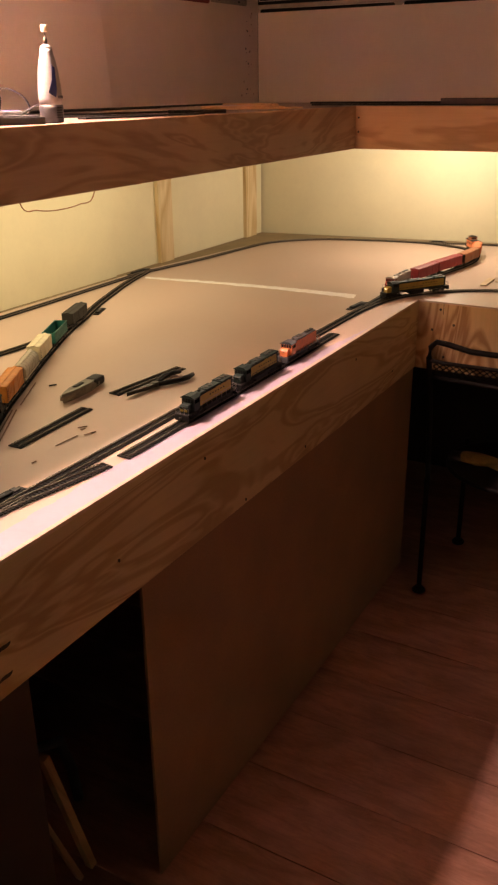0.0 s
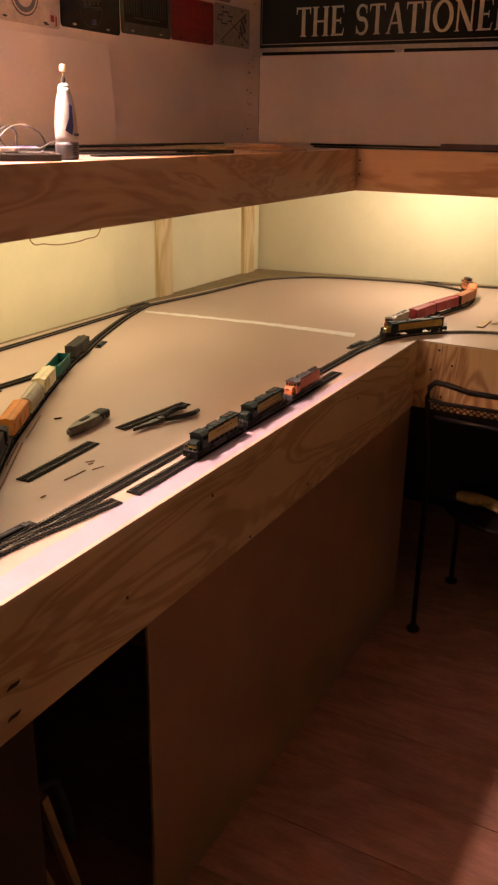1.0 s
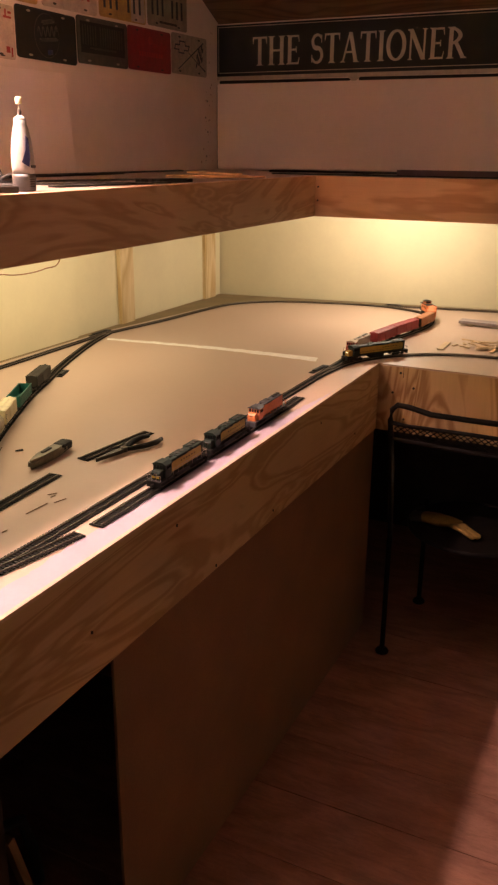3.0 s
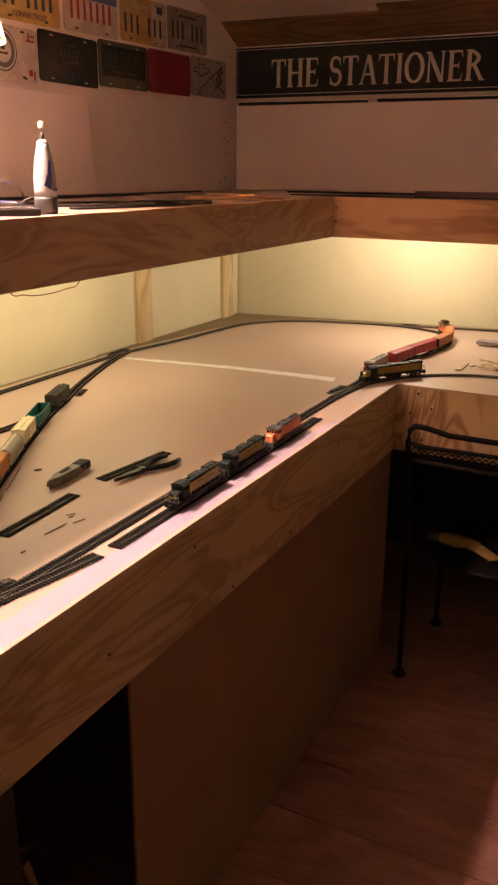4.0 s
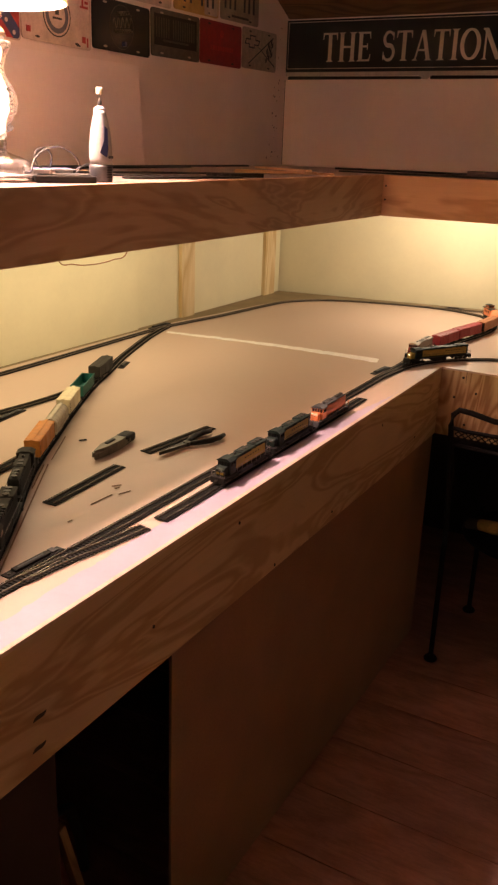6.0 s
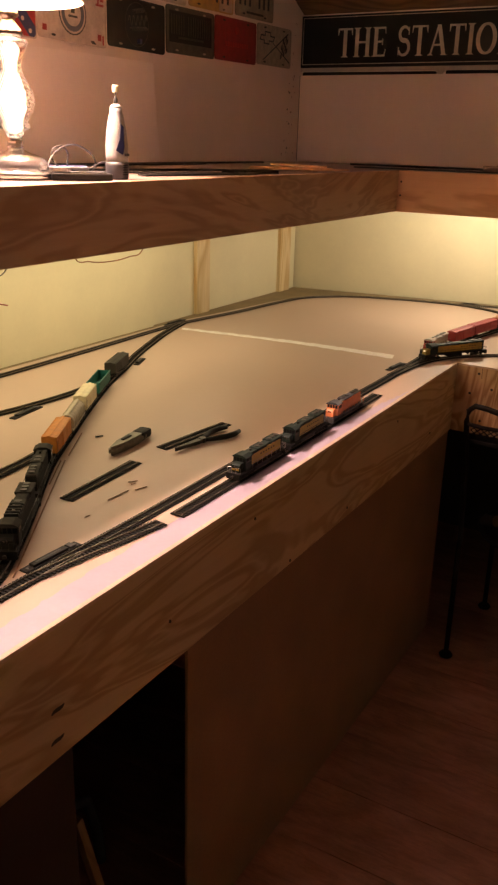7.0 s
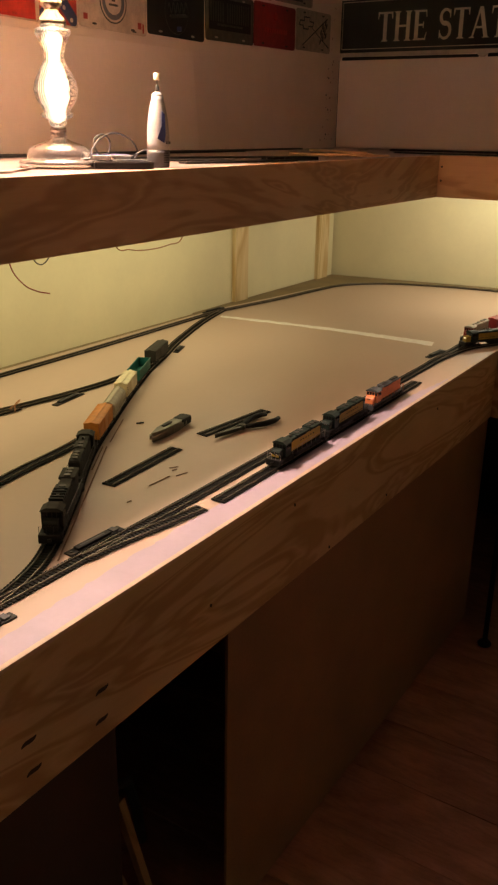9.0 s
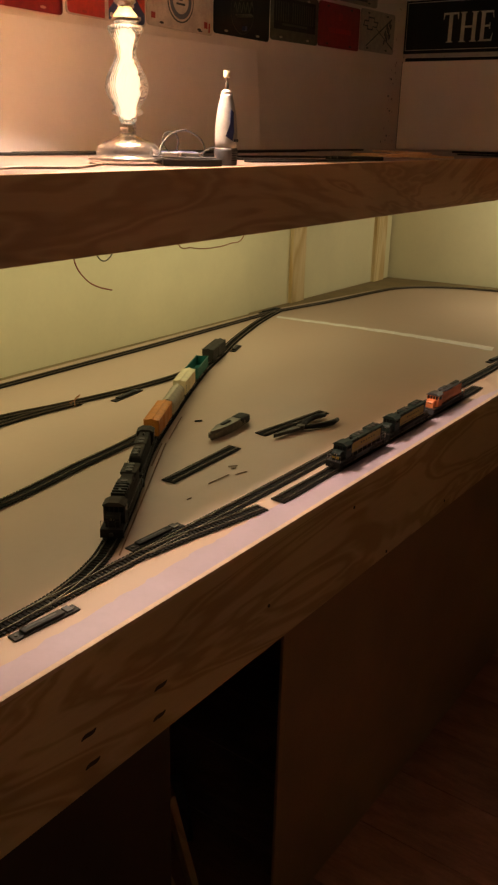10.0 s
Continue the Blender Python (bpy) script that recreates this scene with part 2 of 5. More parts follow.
part("fascia", boxed(XE, RX, YE, YE + 0.019, 0.783, ZT - 0.0062, 0.0012), M_FASCIA_X, table, "plywood fascia with brown figure and screws")
part("edge_strip", boxed(XE - 0.0085, XE + 0.0004, -5.1, YE - 0.001, ZT - 0.0061, ZT + 0.0008), M_EDGE, table, "pale bare edge")
part("support_panel", boxed(1.094, 1.1005, -2.49, YE + 0.05, 0.0, 0.79), M_HARDBOARD, table, "brown hardboard panel")
# set-back panel, coloured darker for the shade in the bay
part("support_panel", boxed(1.020, 1.0265, -5.0, -2.735, 0.0, 0.985), M_BAY, table, "brown hardboard panel set back in the bay, shade put into its colour")
for x, y in ((0.62, -2.86), (0.62, -4.6), (0.06, -2.8), (0.06, -4.6), (2.4, YE + 0.07), (2.4, 0.2)):
    part("leg", boxed(x, x + 0.038, y, y + 0.089, 0.0, ZT - 0.018, 0.003), M_HARDBOARD, table)
# shelf
shelf = thing("upper_shelf", pose(0, 0, 0), "L-shaped plywood shelf with stained fascia above the layout", "shelf")
bm = bmesh.new()
prism(bm, [(0, 0.0), (0, -5.1), (XS - 0.019, -5.1), (XS - 0.019, YS + 0.019), (RX, YS + 0.019), (RX, 0.0)], ZS - 0.018, ZS - 0.001)
part("shelf_board", bm, M_SHELFTOP, shelf)
part("fascia", boxed(XS - 0.019, XS, -5.1, YS + 0.019, 1.445, ZS, 0.0015), M_SHELF_Y, shelf, "brown stained plywood fascia")
part("fascia", boxed(XS, RX, YS, YS + 0.019, 1.445, ZS, 0.0015), M_SHELF_X, shelf, "reddish plywood fascia")
for y0, y1, d in ((-0.850, -0.758, 0.019), (-0.170, -0.072, 0.019), (-4.3, -4.2, 0.019)):
    st = tagged(part("wall_stud", boxed(0.0, d, y0, y1, ZT, ZS - 0.018, 0.002), M_STUD), "bare pine stud on the wall under the shelf", "stud", "studs under the shelf")
structure("wall_panel", boxed(0.0, 0.018, -4.2, -1.1352, ZT + 0.001, ZS - 0.019, 0.001), M_BACKDROP, "cream board on the wall under the shelf")
structure("wall_panel", boxed(0.0, 0.003, -1.135, -0.001, ZT + 0.001, ZS - 0.019), M_BACKDROP, "cream board between the studs")
# bare, unpainted strip and corner along the walls
bm = bmesh.new()
prism(bm, [(0.006, -4.0), (0.036, -4.0), (0.030, -1.0), (0.075, -0.70), (0.115, -0.40), (0.145, -0.25), (0.23, -0.12), (0.36, -0.03), (0.56, 0.035), (0.80, 0.075), (1.3, 0.17), (1.3, 0.21), (0.006, 0.0)], ZT, ZT + 0.0008)
part("bare_strip", bm, M_BARE, table, "unpainted bare plywood along the walls")
rng = random.Random(21)
top, low = [], []
for k in range(41):
    u = k / 40
    cx, cy, w = 0.115 + 0.800 * u, -1.100 + 0.062 * u + 0.02 * math.sin(u * 3.1), 0.013 + 0.015 * u * u
    top.append((cx, cy + w + rng.uniform(-0.004, 0.004)))
    low.append((cx + 0.012, cy - w + rng.uniform(-0.004, 0.004)))
bm = bmesh.new()
prism(bm, low + top[::-1], ZT, ZT + 0.0007)
part("filler_line", bm, M_STRIPE, table, "rough white filler along a board joint")


rng = random.Random(8)
bm = bmesh.new()
inner, y = [], -5.0
while y < -1.36:
    keep = 1.064 + 0.006 * math.sin(y * 3.1) + rng.uniform(-0.0035, 0.0035) + max(0.0, (y + 1.75)) * 0.11
    inner.append((keep, y))
    y += rng.uniform(0.006, 0.022)
prism(bm, [(XE - 0.0087, -5.0), (XE - 0.0087, inner[-1][1])] + inner[::-1], ZT, ZT + 0.0005)
part("edge_band", bm, surface("white_primer", (0.48, 0.395, 0.50), 0.42, vary=0.06, scale=14, fine=80, relief=0.05, grain=0.3), table, "unpainted white band along the front edge")


# ---- track ----
def spline(pts, step=0.004):
    """Evenly spaced points and headings along a smooth line through plan points."""
    P = [Vector((*p, 0)) for p in pts]
    P = [2 * P[0] - P[1]] + P + [2 * P[-1] - P[-2]]
    raw = []
    for i in range(1, len(P) - 2):
        for k in range(24):
            u = k / 24
            raw.append(0.5 * ((2 * P[i]) + (P[i + 1] - P[i - 1]) * u + (2 * P[i - 1] - 5 * P[i] + 4 * P[i + 1] - P[i + 2]) * u * u + (3 * P[i] - P[i - 1] - 3 * P[i + 1] + P[i + 2]) * u ** 3))
    raw.append(P[-2])
    out, want, run = [], 0.0, 0.0
    for a, b in zip(raw, raw[1:]):
        d = (b - a).length
        while want <= run + d and d > 0:
            q = a + (b - a) * ((want - run) / d)
            out.append((q.x, q.y, math.atan2(b.y - a.y, b.x - a.x)))
            want += step
        run += d
    return out


TIE_V = [(u, w, zz) for zz in (0.0, 0.0024) for u, w in ((-0.0026, -0.0155), (0.0026, -0.0155), (0.0026, 0.0155), (-0.0026, 0.0155))]
TIE_F = [(4, 5, 6, 7), (0, 1, 5, 4), (1, 2, 6, 5), (2, 3, 7, 6), (3, 0, 4, 7)]
TIE = bpy.data.meshes.new("tie")
TIE.from_pydata(TIE_V, [], TIE_F)
TIE.materials.append(M_TIE)


def lay_track(pts, label="black-tied model railway track on the tabletop", z=None, dz=0.0, single=True, near=(-3.1, 0.5)):
    z = ZT if z is None else z
    line = spline(pts, 0.0082)
    x0, y0, _ = line[0]
    tr = thing("track", pose(x0, y0, z), label, "track", "model railway track")
    rest = []
    count = 0
    for x, y, h in line:
        if single and near[0] < y < near[1] and count < 300:
            o = new("tie", TIE)
            o.parent = tr
            o.matrix_basis = pose(x - x0, y - y0, dz, 0, 0, math.degrees(h))
            count += 1
        else:
            rest.append((x, y, h))
    if rest:
        V, F = [], []
        for x, y, h in rest:
            c, s = math.cos(h), math.sin(h)
            i = len(V)
            V += [(x - x0 + u * c - w * s, y - y0 + u * s + w * c, zz + dz) for u, w, zz in TIE_V]
            F += [tuple(i + k for k in f) for f in TIE_F]
        me = bpy.data.meshes.new("tie_strip")
        me.from_pydata(V, [], F)
        me.materials.append(M_TIE)
        o = new("tie_strip", me)
        o.parent = tr
        o["kind"] = "stuff"
    for side in (-1, 1):
        V, F = [], []
        for k, (x, y, h) in enumerate(line):
            c, s = math.cos(h), math.sin(h)
            for w, zz in ((-0.0011, 0.0022), (-0.0006, 0.0046), (0.0006, 0.0046), (0.0011, 0.0022)):
                ww = side * 0.00825 + w
                V.append((x - x0 - ww * s, y - y0 + ww * c, zz + dz))
            if k:
                i = 4 * k
                F += [(i - 4 + j, i - 3 + j, i + 1 + j, i + j) for j in range(3)]
        F += [(0, 1, 2, 3), tuple(len(V) - 4 + j for j in (3, 2, 1, 0))]
        me = bpy.data.meshes.new("rail")
        me.from_pydata(V, [], F)
        me.materials.append(M_RAIL)
        o = new("rail", me)
        o.parent = tr
    return tr


P_MAIN = [(1.0, -4.9), (0.998, -3.6), (0.996, -3.04), (0.998, -2.82), (1.005, -2.5), (1.006, -2.2), (1.008, -1.6), (1.009, -1.28), (1.007, -1.0)]
P_OUTER = [(0.08, -4.9), (0.08, -2.3), (0.08, -1.75), (0.066, -1.12), (0.080, -0.95), (0.118, -0.71), (0.148, -0.42), (0.18, -0.25), (0.275, -0.125), (0.408, -0.045), (0.609, 0.012), (0.80, 0.045), (1.1, 0.11), (1.6, 0.20), (2.6, 0.37)]
P_YARD = [(0.997, -3.04), (0.992, -2.94), (0.970, -2.85), (0.932, -2.77), (0.834, -2.62), (0.694, -2.42), (0.574, -2.21), (0.483, -2.045), (0.378, -1.84), (0.310, -1.68), (0.236, -1.515), (0.15, -1.29), (0.105, -1.15), (0.070, -1.02)]
P_RED = [(1.007, -1.01), (1.012, -0.86), (1.035, -0.74), (1.06, -0.58), (1.09, -0.42), (1.098, -0.28), (1.07, -0.14), (1.01, -0.045), (0.92, 0.005), (0.80, 0.035), (0.68, 0.03)]
P_FRONT = [(1.008, -1.27), (1.022, -1.11), (1.048, -1.01), (1.10, -0.915), (1.17, -0.845), (1.25, -0.79), (1.37, -0.75), (1.6, -0.735), (2.6, -0.73)]
P_SIDING = [(1.053, -2.455), (1.054, -2.3), (1.054, -1.8), (1.052, -1.49)]
P_SPUR = [(1.003, -2.76), (1.014, -2.68), (1.030, -2.60), (1.048, -2.495)]
P_D = [(0.32, -1.70), (0.350, -1.83), (0.364, -1.97), (0.352, -2.135), (0.321, -2.32), (0.285, -2.48), (0.262, -2.72), (0.255, -3.3), (0.255, -4.5)]
P_D2 = [(0.340, -2.29), (0.332, -2.36), (0.323, -2.51), (0.32, -3.3), (0.32, -4.5)]
P_E = [(0.60, -2.26), (0.628, -2.41), (0.642, -2.55), (0.659, -2.67), (0.672, -2.79), (0.70, -3.2), (0.71, -4.5)]
for k, pts in enumerate((P_MAIN, P_OUTER, P_YARD, P_RED, P_FRONT, P_SIDING, P_SPUR, P_D, P_D2, P_E)):
    lay_track(pts, dz=0.0002 * k + 0.0009, single=pts not in (P_OUTER, P_D, P_D2, P_E))

# ---- rolling stock ----
def paint(name, colour, rough=0.5, **k):
    return surface(name, colour, rough, vary=k.pop("vary", 0.16), scale=k.pop("scale", 45), relief=0.05, **k)


M_GREEN = paint("dark_green_paint", (0.010, 0.019, 0.014), 0.6, spec=0.25)
M_YELLOW = paint("rail_yellow_paint", (0.43, 0.30, 0.05))
M_ORANGE = paint("bright_orange_paint", (0.76, 0.23, 0.085), 0.45)
M_BOXORANGE = paint("orange_boxcar_paint", (0.68, 0.26, 0.045))
M_RED = paint("boxcar_red_paint", (0.42, 0.045, 0.055))
M_LOCORED = paint("bright_red_paint", (0.45, 0.04, 0.03), 0.35)
M_SILVER = paint("silver_paint", (0.42, 0.37, 0.33), 0.35, metal=0.4)
M_ROOFGREY = paint("dusty_grey_roof_paint", (0.045, 0.041, 0.033), 0.8, spec=0.2, vary=0.45, scale=70)
M_GREY = paint("weathered_grey_paint", (0.020, 0.019, 0.016), 0.75, spec=0.25, vary=0.35)
M_CREAM = paint("cream_paint", (0.80, 0.72, 0.47))
M_HOPPER = paint("pale_grey_paint", (0.50, 0.45, 0.33))
M_TEAL = paint("teal_paint", (0.02, 0.16, 0.13))
M_BROWN = paint("dark_brown_paint", (0.032, 0.028, 0.020), 0.7, vary=0.3)
M_TANCAR = paint("tan_boxcar_paint", (0.48, 0.20, 0.09))
M_WINDOW = paint("dark_glazing", (0.012, 0.012, 0.014), 0.12, vary=0.1)
M_STEEL = paint("dark_steel", (0.06, 0.055, 0.05), 0.45, metal=0.7)
M_WHITE = paint("off_white_plastic", (0.44, 0.42, 0.40), 0.45, vary=0.06)
M_TOOL = paint("satin_white_plastic", (0.34, 0.325, 0.31), 0.5, vary=0.10, scale=60)
M_BLUE = paint("blue_plastic", (0.016, 0.022, 0.075), 0.4)
M_DGREY = paint("dark_grey_plastic", (0.06, 0.06, 0.065), 0.5)


def glow(name, colour, strength):
    m, t, p = nodes_of(name)
    p.inputs["Base Color"].default_value = (*colour, 1)
    p.inputs["Emission Color"].default_value = (*colour, 1)
    p.inputs["Emission Strength"].default_value = strength
    return m


M_HEADLIGHT = glow("lit_headlight", (1.0, 0.85, 0.6), 1.3)


def cyl(bm, c, r, h, axis="z", n=14):
    rot = {"z": Matrix(), "y": Matrix.Rotation(radians(90), 4, "X"), "x": Matrix.Rotation(radians(90), 4, "Y")}[axis]
    bmesh.ops.create_cone(bm, cap_ends=True, segments=n, radius1=r, radius2=r, depth=h, matrix=Matrix.Translation(c) @ rot)


def truck(parent, x, axles=2, mat=None):
    """A truck with side frames; its wheels are its own pieces."""
    half = 0.0115 if axles == 2 else 0.019
    bm = bmesh.new()
    for s in (-1, 1):
        box(bm, x - half - 0.006, x + half + 0.006, s * 0.0125 - 0.0012, s * 0.0125 + 0.0012, 0.0035, 0.009, None, 0.0007)
        for k in range(axles):
            cx = x - half + 2 * half * k / (axles - 1)
            box(bm, cx - 0.002, cx + 0.002, s * 0.0142 - 0.0008, s * 0.0142 + 0.0008, 0.004, 0.0075)
    box(bm, x - 0.004, x + 0.004, -0.0125, 0.0125, 0.007, 0.0115)
    tr = part("truck", bm, mat or M_BLACK, parent)
    for k in range(axles):
        cx = x - half + 2 * half * k / (axles - 1)
        for s in (-1, 1):
            bm = bmesh.new()
            cyl(bm, (cx, s * 0.0085, 0.0055), 0.0055, 0.0026, "y", 14)
            part("wheel", bm, M_STEEL, tr)
    return tr


def coupler(parent, x):
    bm = bmesh.new()
    s = 1 if x > 0 else -1
    box(bm, x - 0.004, x + 0.004, -0.0015, 0.0015, 0.009, 0.0115)
    box(bm, x + s * 0.002, x + s * 0.005, -0.003, 0.003, 0.008, 0.0125, None, 0.0008)
    part("coupler", bm, M_STEEL, parent)


def wire(bm, pts, r=0.0005):
    tube(bm, pts, r, 5)


def diesel(m, label, hood, side, cabc, nose, roof, L=0.205, lit=False, flare=True, stripes=None, railing=None, ribs=0):
    """A hood-unit model locomotive; +x is the cab end, z = 0 the rail head."""
    t = thing("toy_locomotive", m, label, "model locomotive", "model locomotives")
    h = L / 2
    bm = bmesh.new()
    box(bm, -h + 0.004, h - 0.004, -0.0165, 0.0165, 0.0135, 0.0165, None, 0.0006)
    for s in (-1, 1):
        box(bm, s * (h - 0.004) - 0.0012, s * (h - 0.004) + 0.0012, -0.0165, 0.0165, 0.003, 0.0165, None, 0.0005)
        for y in (-0.0135, 0.0135):
            for k in range(3):
                box(bm, s * (h - 0.008) - 0.003, s * (h - 0.008) + 0.003, y - 0.003, y + 0.003, 0.0035 + 0.0035 * k, 0.0045 + 0.0035 * k)
    part("walkway", bm, M_BLACK if side is not M_ORANGE else M_DGREY, t)
    part("fuel_tank", boxed(-0.027, 0.027, -0.0135, 0.0135, 0.0035, 0.0135, 0.002), M_BLACK, t)
    for s in (-1, 1):
        truck(t, s * (h - 0.042), 3)
        coupler(t, s * (h - 0.001))
    # long hood with stepped roof and door panels
    xc = h - 0.052
    bm = bmesh.new()
    box(bm, -h + 0.014, xc, -0.0102, 0.0102, 0.0165, 0.044, None, 0.0016)
    for k in range(11):
        x = -h + 0.022 + k * (xc + h - 0.03) / 11
        for s in (-1, 1):
            box(bm, x, x + 0.0095, s * 0.0102 - 0.0004, s * 0.0102 + 0.0004, 0.019, 0.028)
    part("long_hood", bm, hood, t)
    for s in (-1, 1):
        part("side_panel", boxed(-h + 0.022, xc - 0.006, s * 0.0108 - 0.0003, s * 0.0108 + 0.0003, 0.0200, 0.0412, 0.0002), side, t)
        bm = bmesh.new()
        for k in range(6):
            x = -h + 0.05 + k * 0.011
            box(bm, x, x + 0.005, s * 0.0112 - 0.0002, s * 0.0112 + 0.0002, 0.0325, 0.0350)
        part("marking", bm, hood, t)
        for k in range(3):
            x = -h + 0.028 + k * 0.02
            bm = bmesh.new()
            box(bm, x, x + 0.014, s * 0.0106 - 0.0006, s * 0.0106 + 0.0006, 0.0400, 0.0425)
            part("louvre", bm, side, t)
    bm = bmesh.new()
    box(bm, -h + 0.016, xc, -0.0092, 0.0092, 0.0436, 0.0462, None, 0.0008)
    if flare:
        box(bm, -h + 0.015, -h + 0.062, -0.0128, 0.0128, 0.0435, 0.0485, None, 0.0012)
    box(bm, -0.022, 0.018, -0.0112, 0.0112, 0.0436, 0.0478, None, 0.0012)
    part("hood_roof", bm, roof, t)
    for k in range(3):
        bm = bmesh.new()
        cyl(bm, (-h + 0.025 + k * 0.0145, 0, 0.0495), 0.0056, 0.002, "z", 16)
        part("fan", bm, M_STEEL, t)
    bm = bmesh.new()
    for k in range(2):
        cyl(bm, (-0.012 + k * 0.016, 0, 0.0483), 0.0058, 0.0016, "z", 16)
    box(bm, 0.028, 0.034, -0.002, 0.002, 0.046, 0.0505, None, 0.0006)
    part("exhaust", bm, M_STEEL, t)
    for k in range(ribs):
        part("roof_rib", boxed(0.0 + k * 0.011, 0.0045 + k * 0.011, -0.0105, 0.0105, 0.0455, 0.0505, 0.0006), M_BLACK, t)
    # cab
    bm = bmesh.new()
    box(bm, xc, xc + 0.024, -0.0155, 0.0155, 0.0165, 0.0445, None, 0.001)
    cab = part("cab", bm, cabc, t)
    bm = bmesh.new()
    a = [(-0.0165, 0.0438), (0.0165, 0.0438), (0.0165, 0.0452), (0.008, 0.0500), (-0.008, 0.0500), (-0.0165, 0.0452)]
    prism(bm, a, xc - 0.0015, xc + 0.0265, Matrix(((0, 0, 1, 0), (1, 0, 0, 0), (0, 1, 0, 0), (0, 0, 0, 1))))
    part("cab_roof", bm, roof, t)
    for y0, y1 in ((-0.0135, -0.0075), (-0.006, -0.0008), (0.0008, 0.006), (0.0075, 0.0135)):
        part("window", boxed(xc + 0.0237, xc + 0.0244, y0, y1, 0.0345, 0.0425, 0.0002), M_WINDOW, cab)
    for s in (-1, 1):
        for x0 in (xc + 0.004, xc + 0.013):
            part("window", boxed(x0, x0 + 0.0075, s * 0.0155 - 0.0004, s * 0.0155 + 0.0004, 0.0335, 0.0415, 0.0002), M_WINDOW, cab)
    # short hood with sloping top
    bm = bmesh.new()
    prof = [(xc + 0.024, 0.0165), (h - 0.012, 0.0165), (h - 0.012, 0.030), (h - 0.015, 0.0335), (xc + 0.024, 0.0345)]
    prism(bm, prof, -0.0098, 0.0098, Matrix(((1, 0, 0, 0), (0, 0, -1, 0), (0, 1, 0, 0), (0, 0, 0, 1))))
    part("nose", bm, nose, t)
    bm = bmesh.new()
    for k in (-1, 1):
        cyl(bm, (h - 0.0118, k * 0.0022, 0.0285), 0.0017, 0.0012, "x", 10)
    part("headlight", bm, M_HEADLIGHT if lit else M_CHROME, t)
    if stripes:
        bm = bmesh.new()
        for k in (-1, 1):
            box(bm, h - 0.0120, h - 0.0114, min(k * 0.001, k * 0.0085), max(k * 0.001, k * 0.0085), 0.0200, 0.0245)
        part("nose_stripe", bm, stripes, t)
    for s in (-1, 1):
        bm = bmesh.new()
        y = s * 0.0160
        wire(bm, [(-h + 0.010, y, 0.028), (xc - 0.004, y, 0.028)])
        for k in range(8):
            x = -h + 0.010 + k * (xc - 0.014 + h) / 7
            wire(bm, [(x, y, 0.0165), (x, y, 0.028)])
        for e in (-1, 1):
            x = e * (h - 0.006)
            wire(bm, [(x, s * 0.0155, 0.008), (x, s * 0.0155, 0.0285), (x, s * 0.005, 0.0285), (x, s * 0.005, 0.0165)])
        part("handrail", bm, railing or M_STEEL, t)
    return t


def boxcar(m, label, colour, roof=None, L=0.155, H=0.047, door=True, ends=None):
    t = thing("toy_boxcar", m, label, "model boxcar", "model freight cars")
    h = L / 2
    bm = bmesh.new()
    box(bm, -h + 0.004, h - 0.004, -0.0165, 0.0165, 0.0145, H, None, 0.0008)
    n = int(L / 0.011)
    for k in range(n):
        x = -h + 0.006 + k * (L - 0.012) / (n - 1)
        if door and abs(x) < 0.02:
            continue
        for s in (-1, 1):
            box(bm, x - 0.0006, x + 0.0006, s * 0.0165 - 0.0006, s * 0.0165 + 0.0006, 0.0155, H - 0.002)
    part("body", bm, colour, t)
    bm = bmesh.new()
    a = [(-0.0172, H - 0.0008), (0.0172, H - 0.0008), (0.0172, H + 0.0004), (0.0, H + 0.0030), (-0.0172, H + 0.0004)]
    M = Matrix(((0, 0, 1, 0), (1, 0, 0, 0), (0, 1, 0, 0), (0, 0, 0, 1)))
    prism(bm, a, -h + 0.003, h - 0.003, M)
    for k in range(n):
        x = -h + 0.006 + k * (L - 0.012) / (n - 1)
        box(bm, x - 0.0007, x + 0.0007, -0.0168, 0.0168, H - 0.001, H + 0.0016)
    rf = part("roof", bm, roof or colour, t)
    part("roof_walk", boxed(-h + 0.002, h - 0.002, -0.0032, 0.0032, H + 0.0031, H + 0.0040), roof or colour, rf)
    if door:
        for s in (-1, 1):
            bm = bmesh.new()
            box(bm, -0.016, 0.016, s * 0.0172 - 0.0006, s * 0.0172 + 0.0006, 0.0155, H - 0.003, None, 0.0003)
            for k in range(4):
                box(bm, -0.015, 0.015, s * 0.0179 - 0.0004, s * 0.0179 + 0.0004, 0.019 + 0.006 * k, 0.0198 + 0.006 * k)
            part("door", bm, colour, t)
    for s in (-1, 1):
        part("end_panel", boxed(s * (h - 0.0038) - 0.0006, s * (h - 0.0038) + 0.0006, -0.0155, 0.0155, 0.016, H - 0.001, 0.0003), ends or colour, t)
    for s in (-1, 1):
        bm = bmesh.new()
        for k in range(6):
            box(bm, s * (h - 0.006) - 0.003, s * (h - 0.006) + 0.003, s * 0.0176 - 0.0004, s * 0.0176 + 0.0004, 0.017 + 0.0045 * k, 0.0176 + 0.0045 * k)
        part("ladder", bm, M_STEEL, t)
    part("underframe", boxed(-h + 0.003, h - 0.003, -0.0045, 0.0045, 0.009, 0.0145, 0.0005), M_BLACK, t)
    for s in (-1, 1):
        truck(t, s * (h - 0.026))
        coupler(t, s * (h - 0.001))
    return t


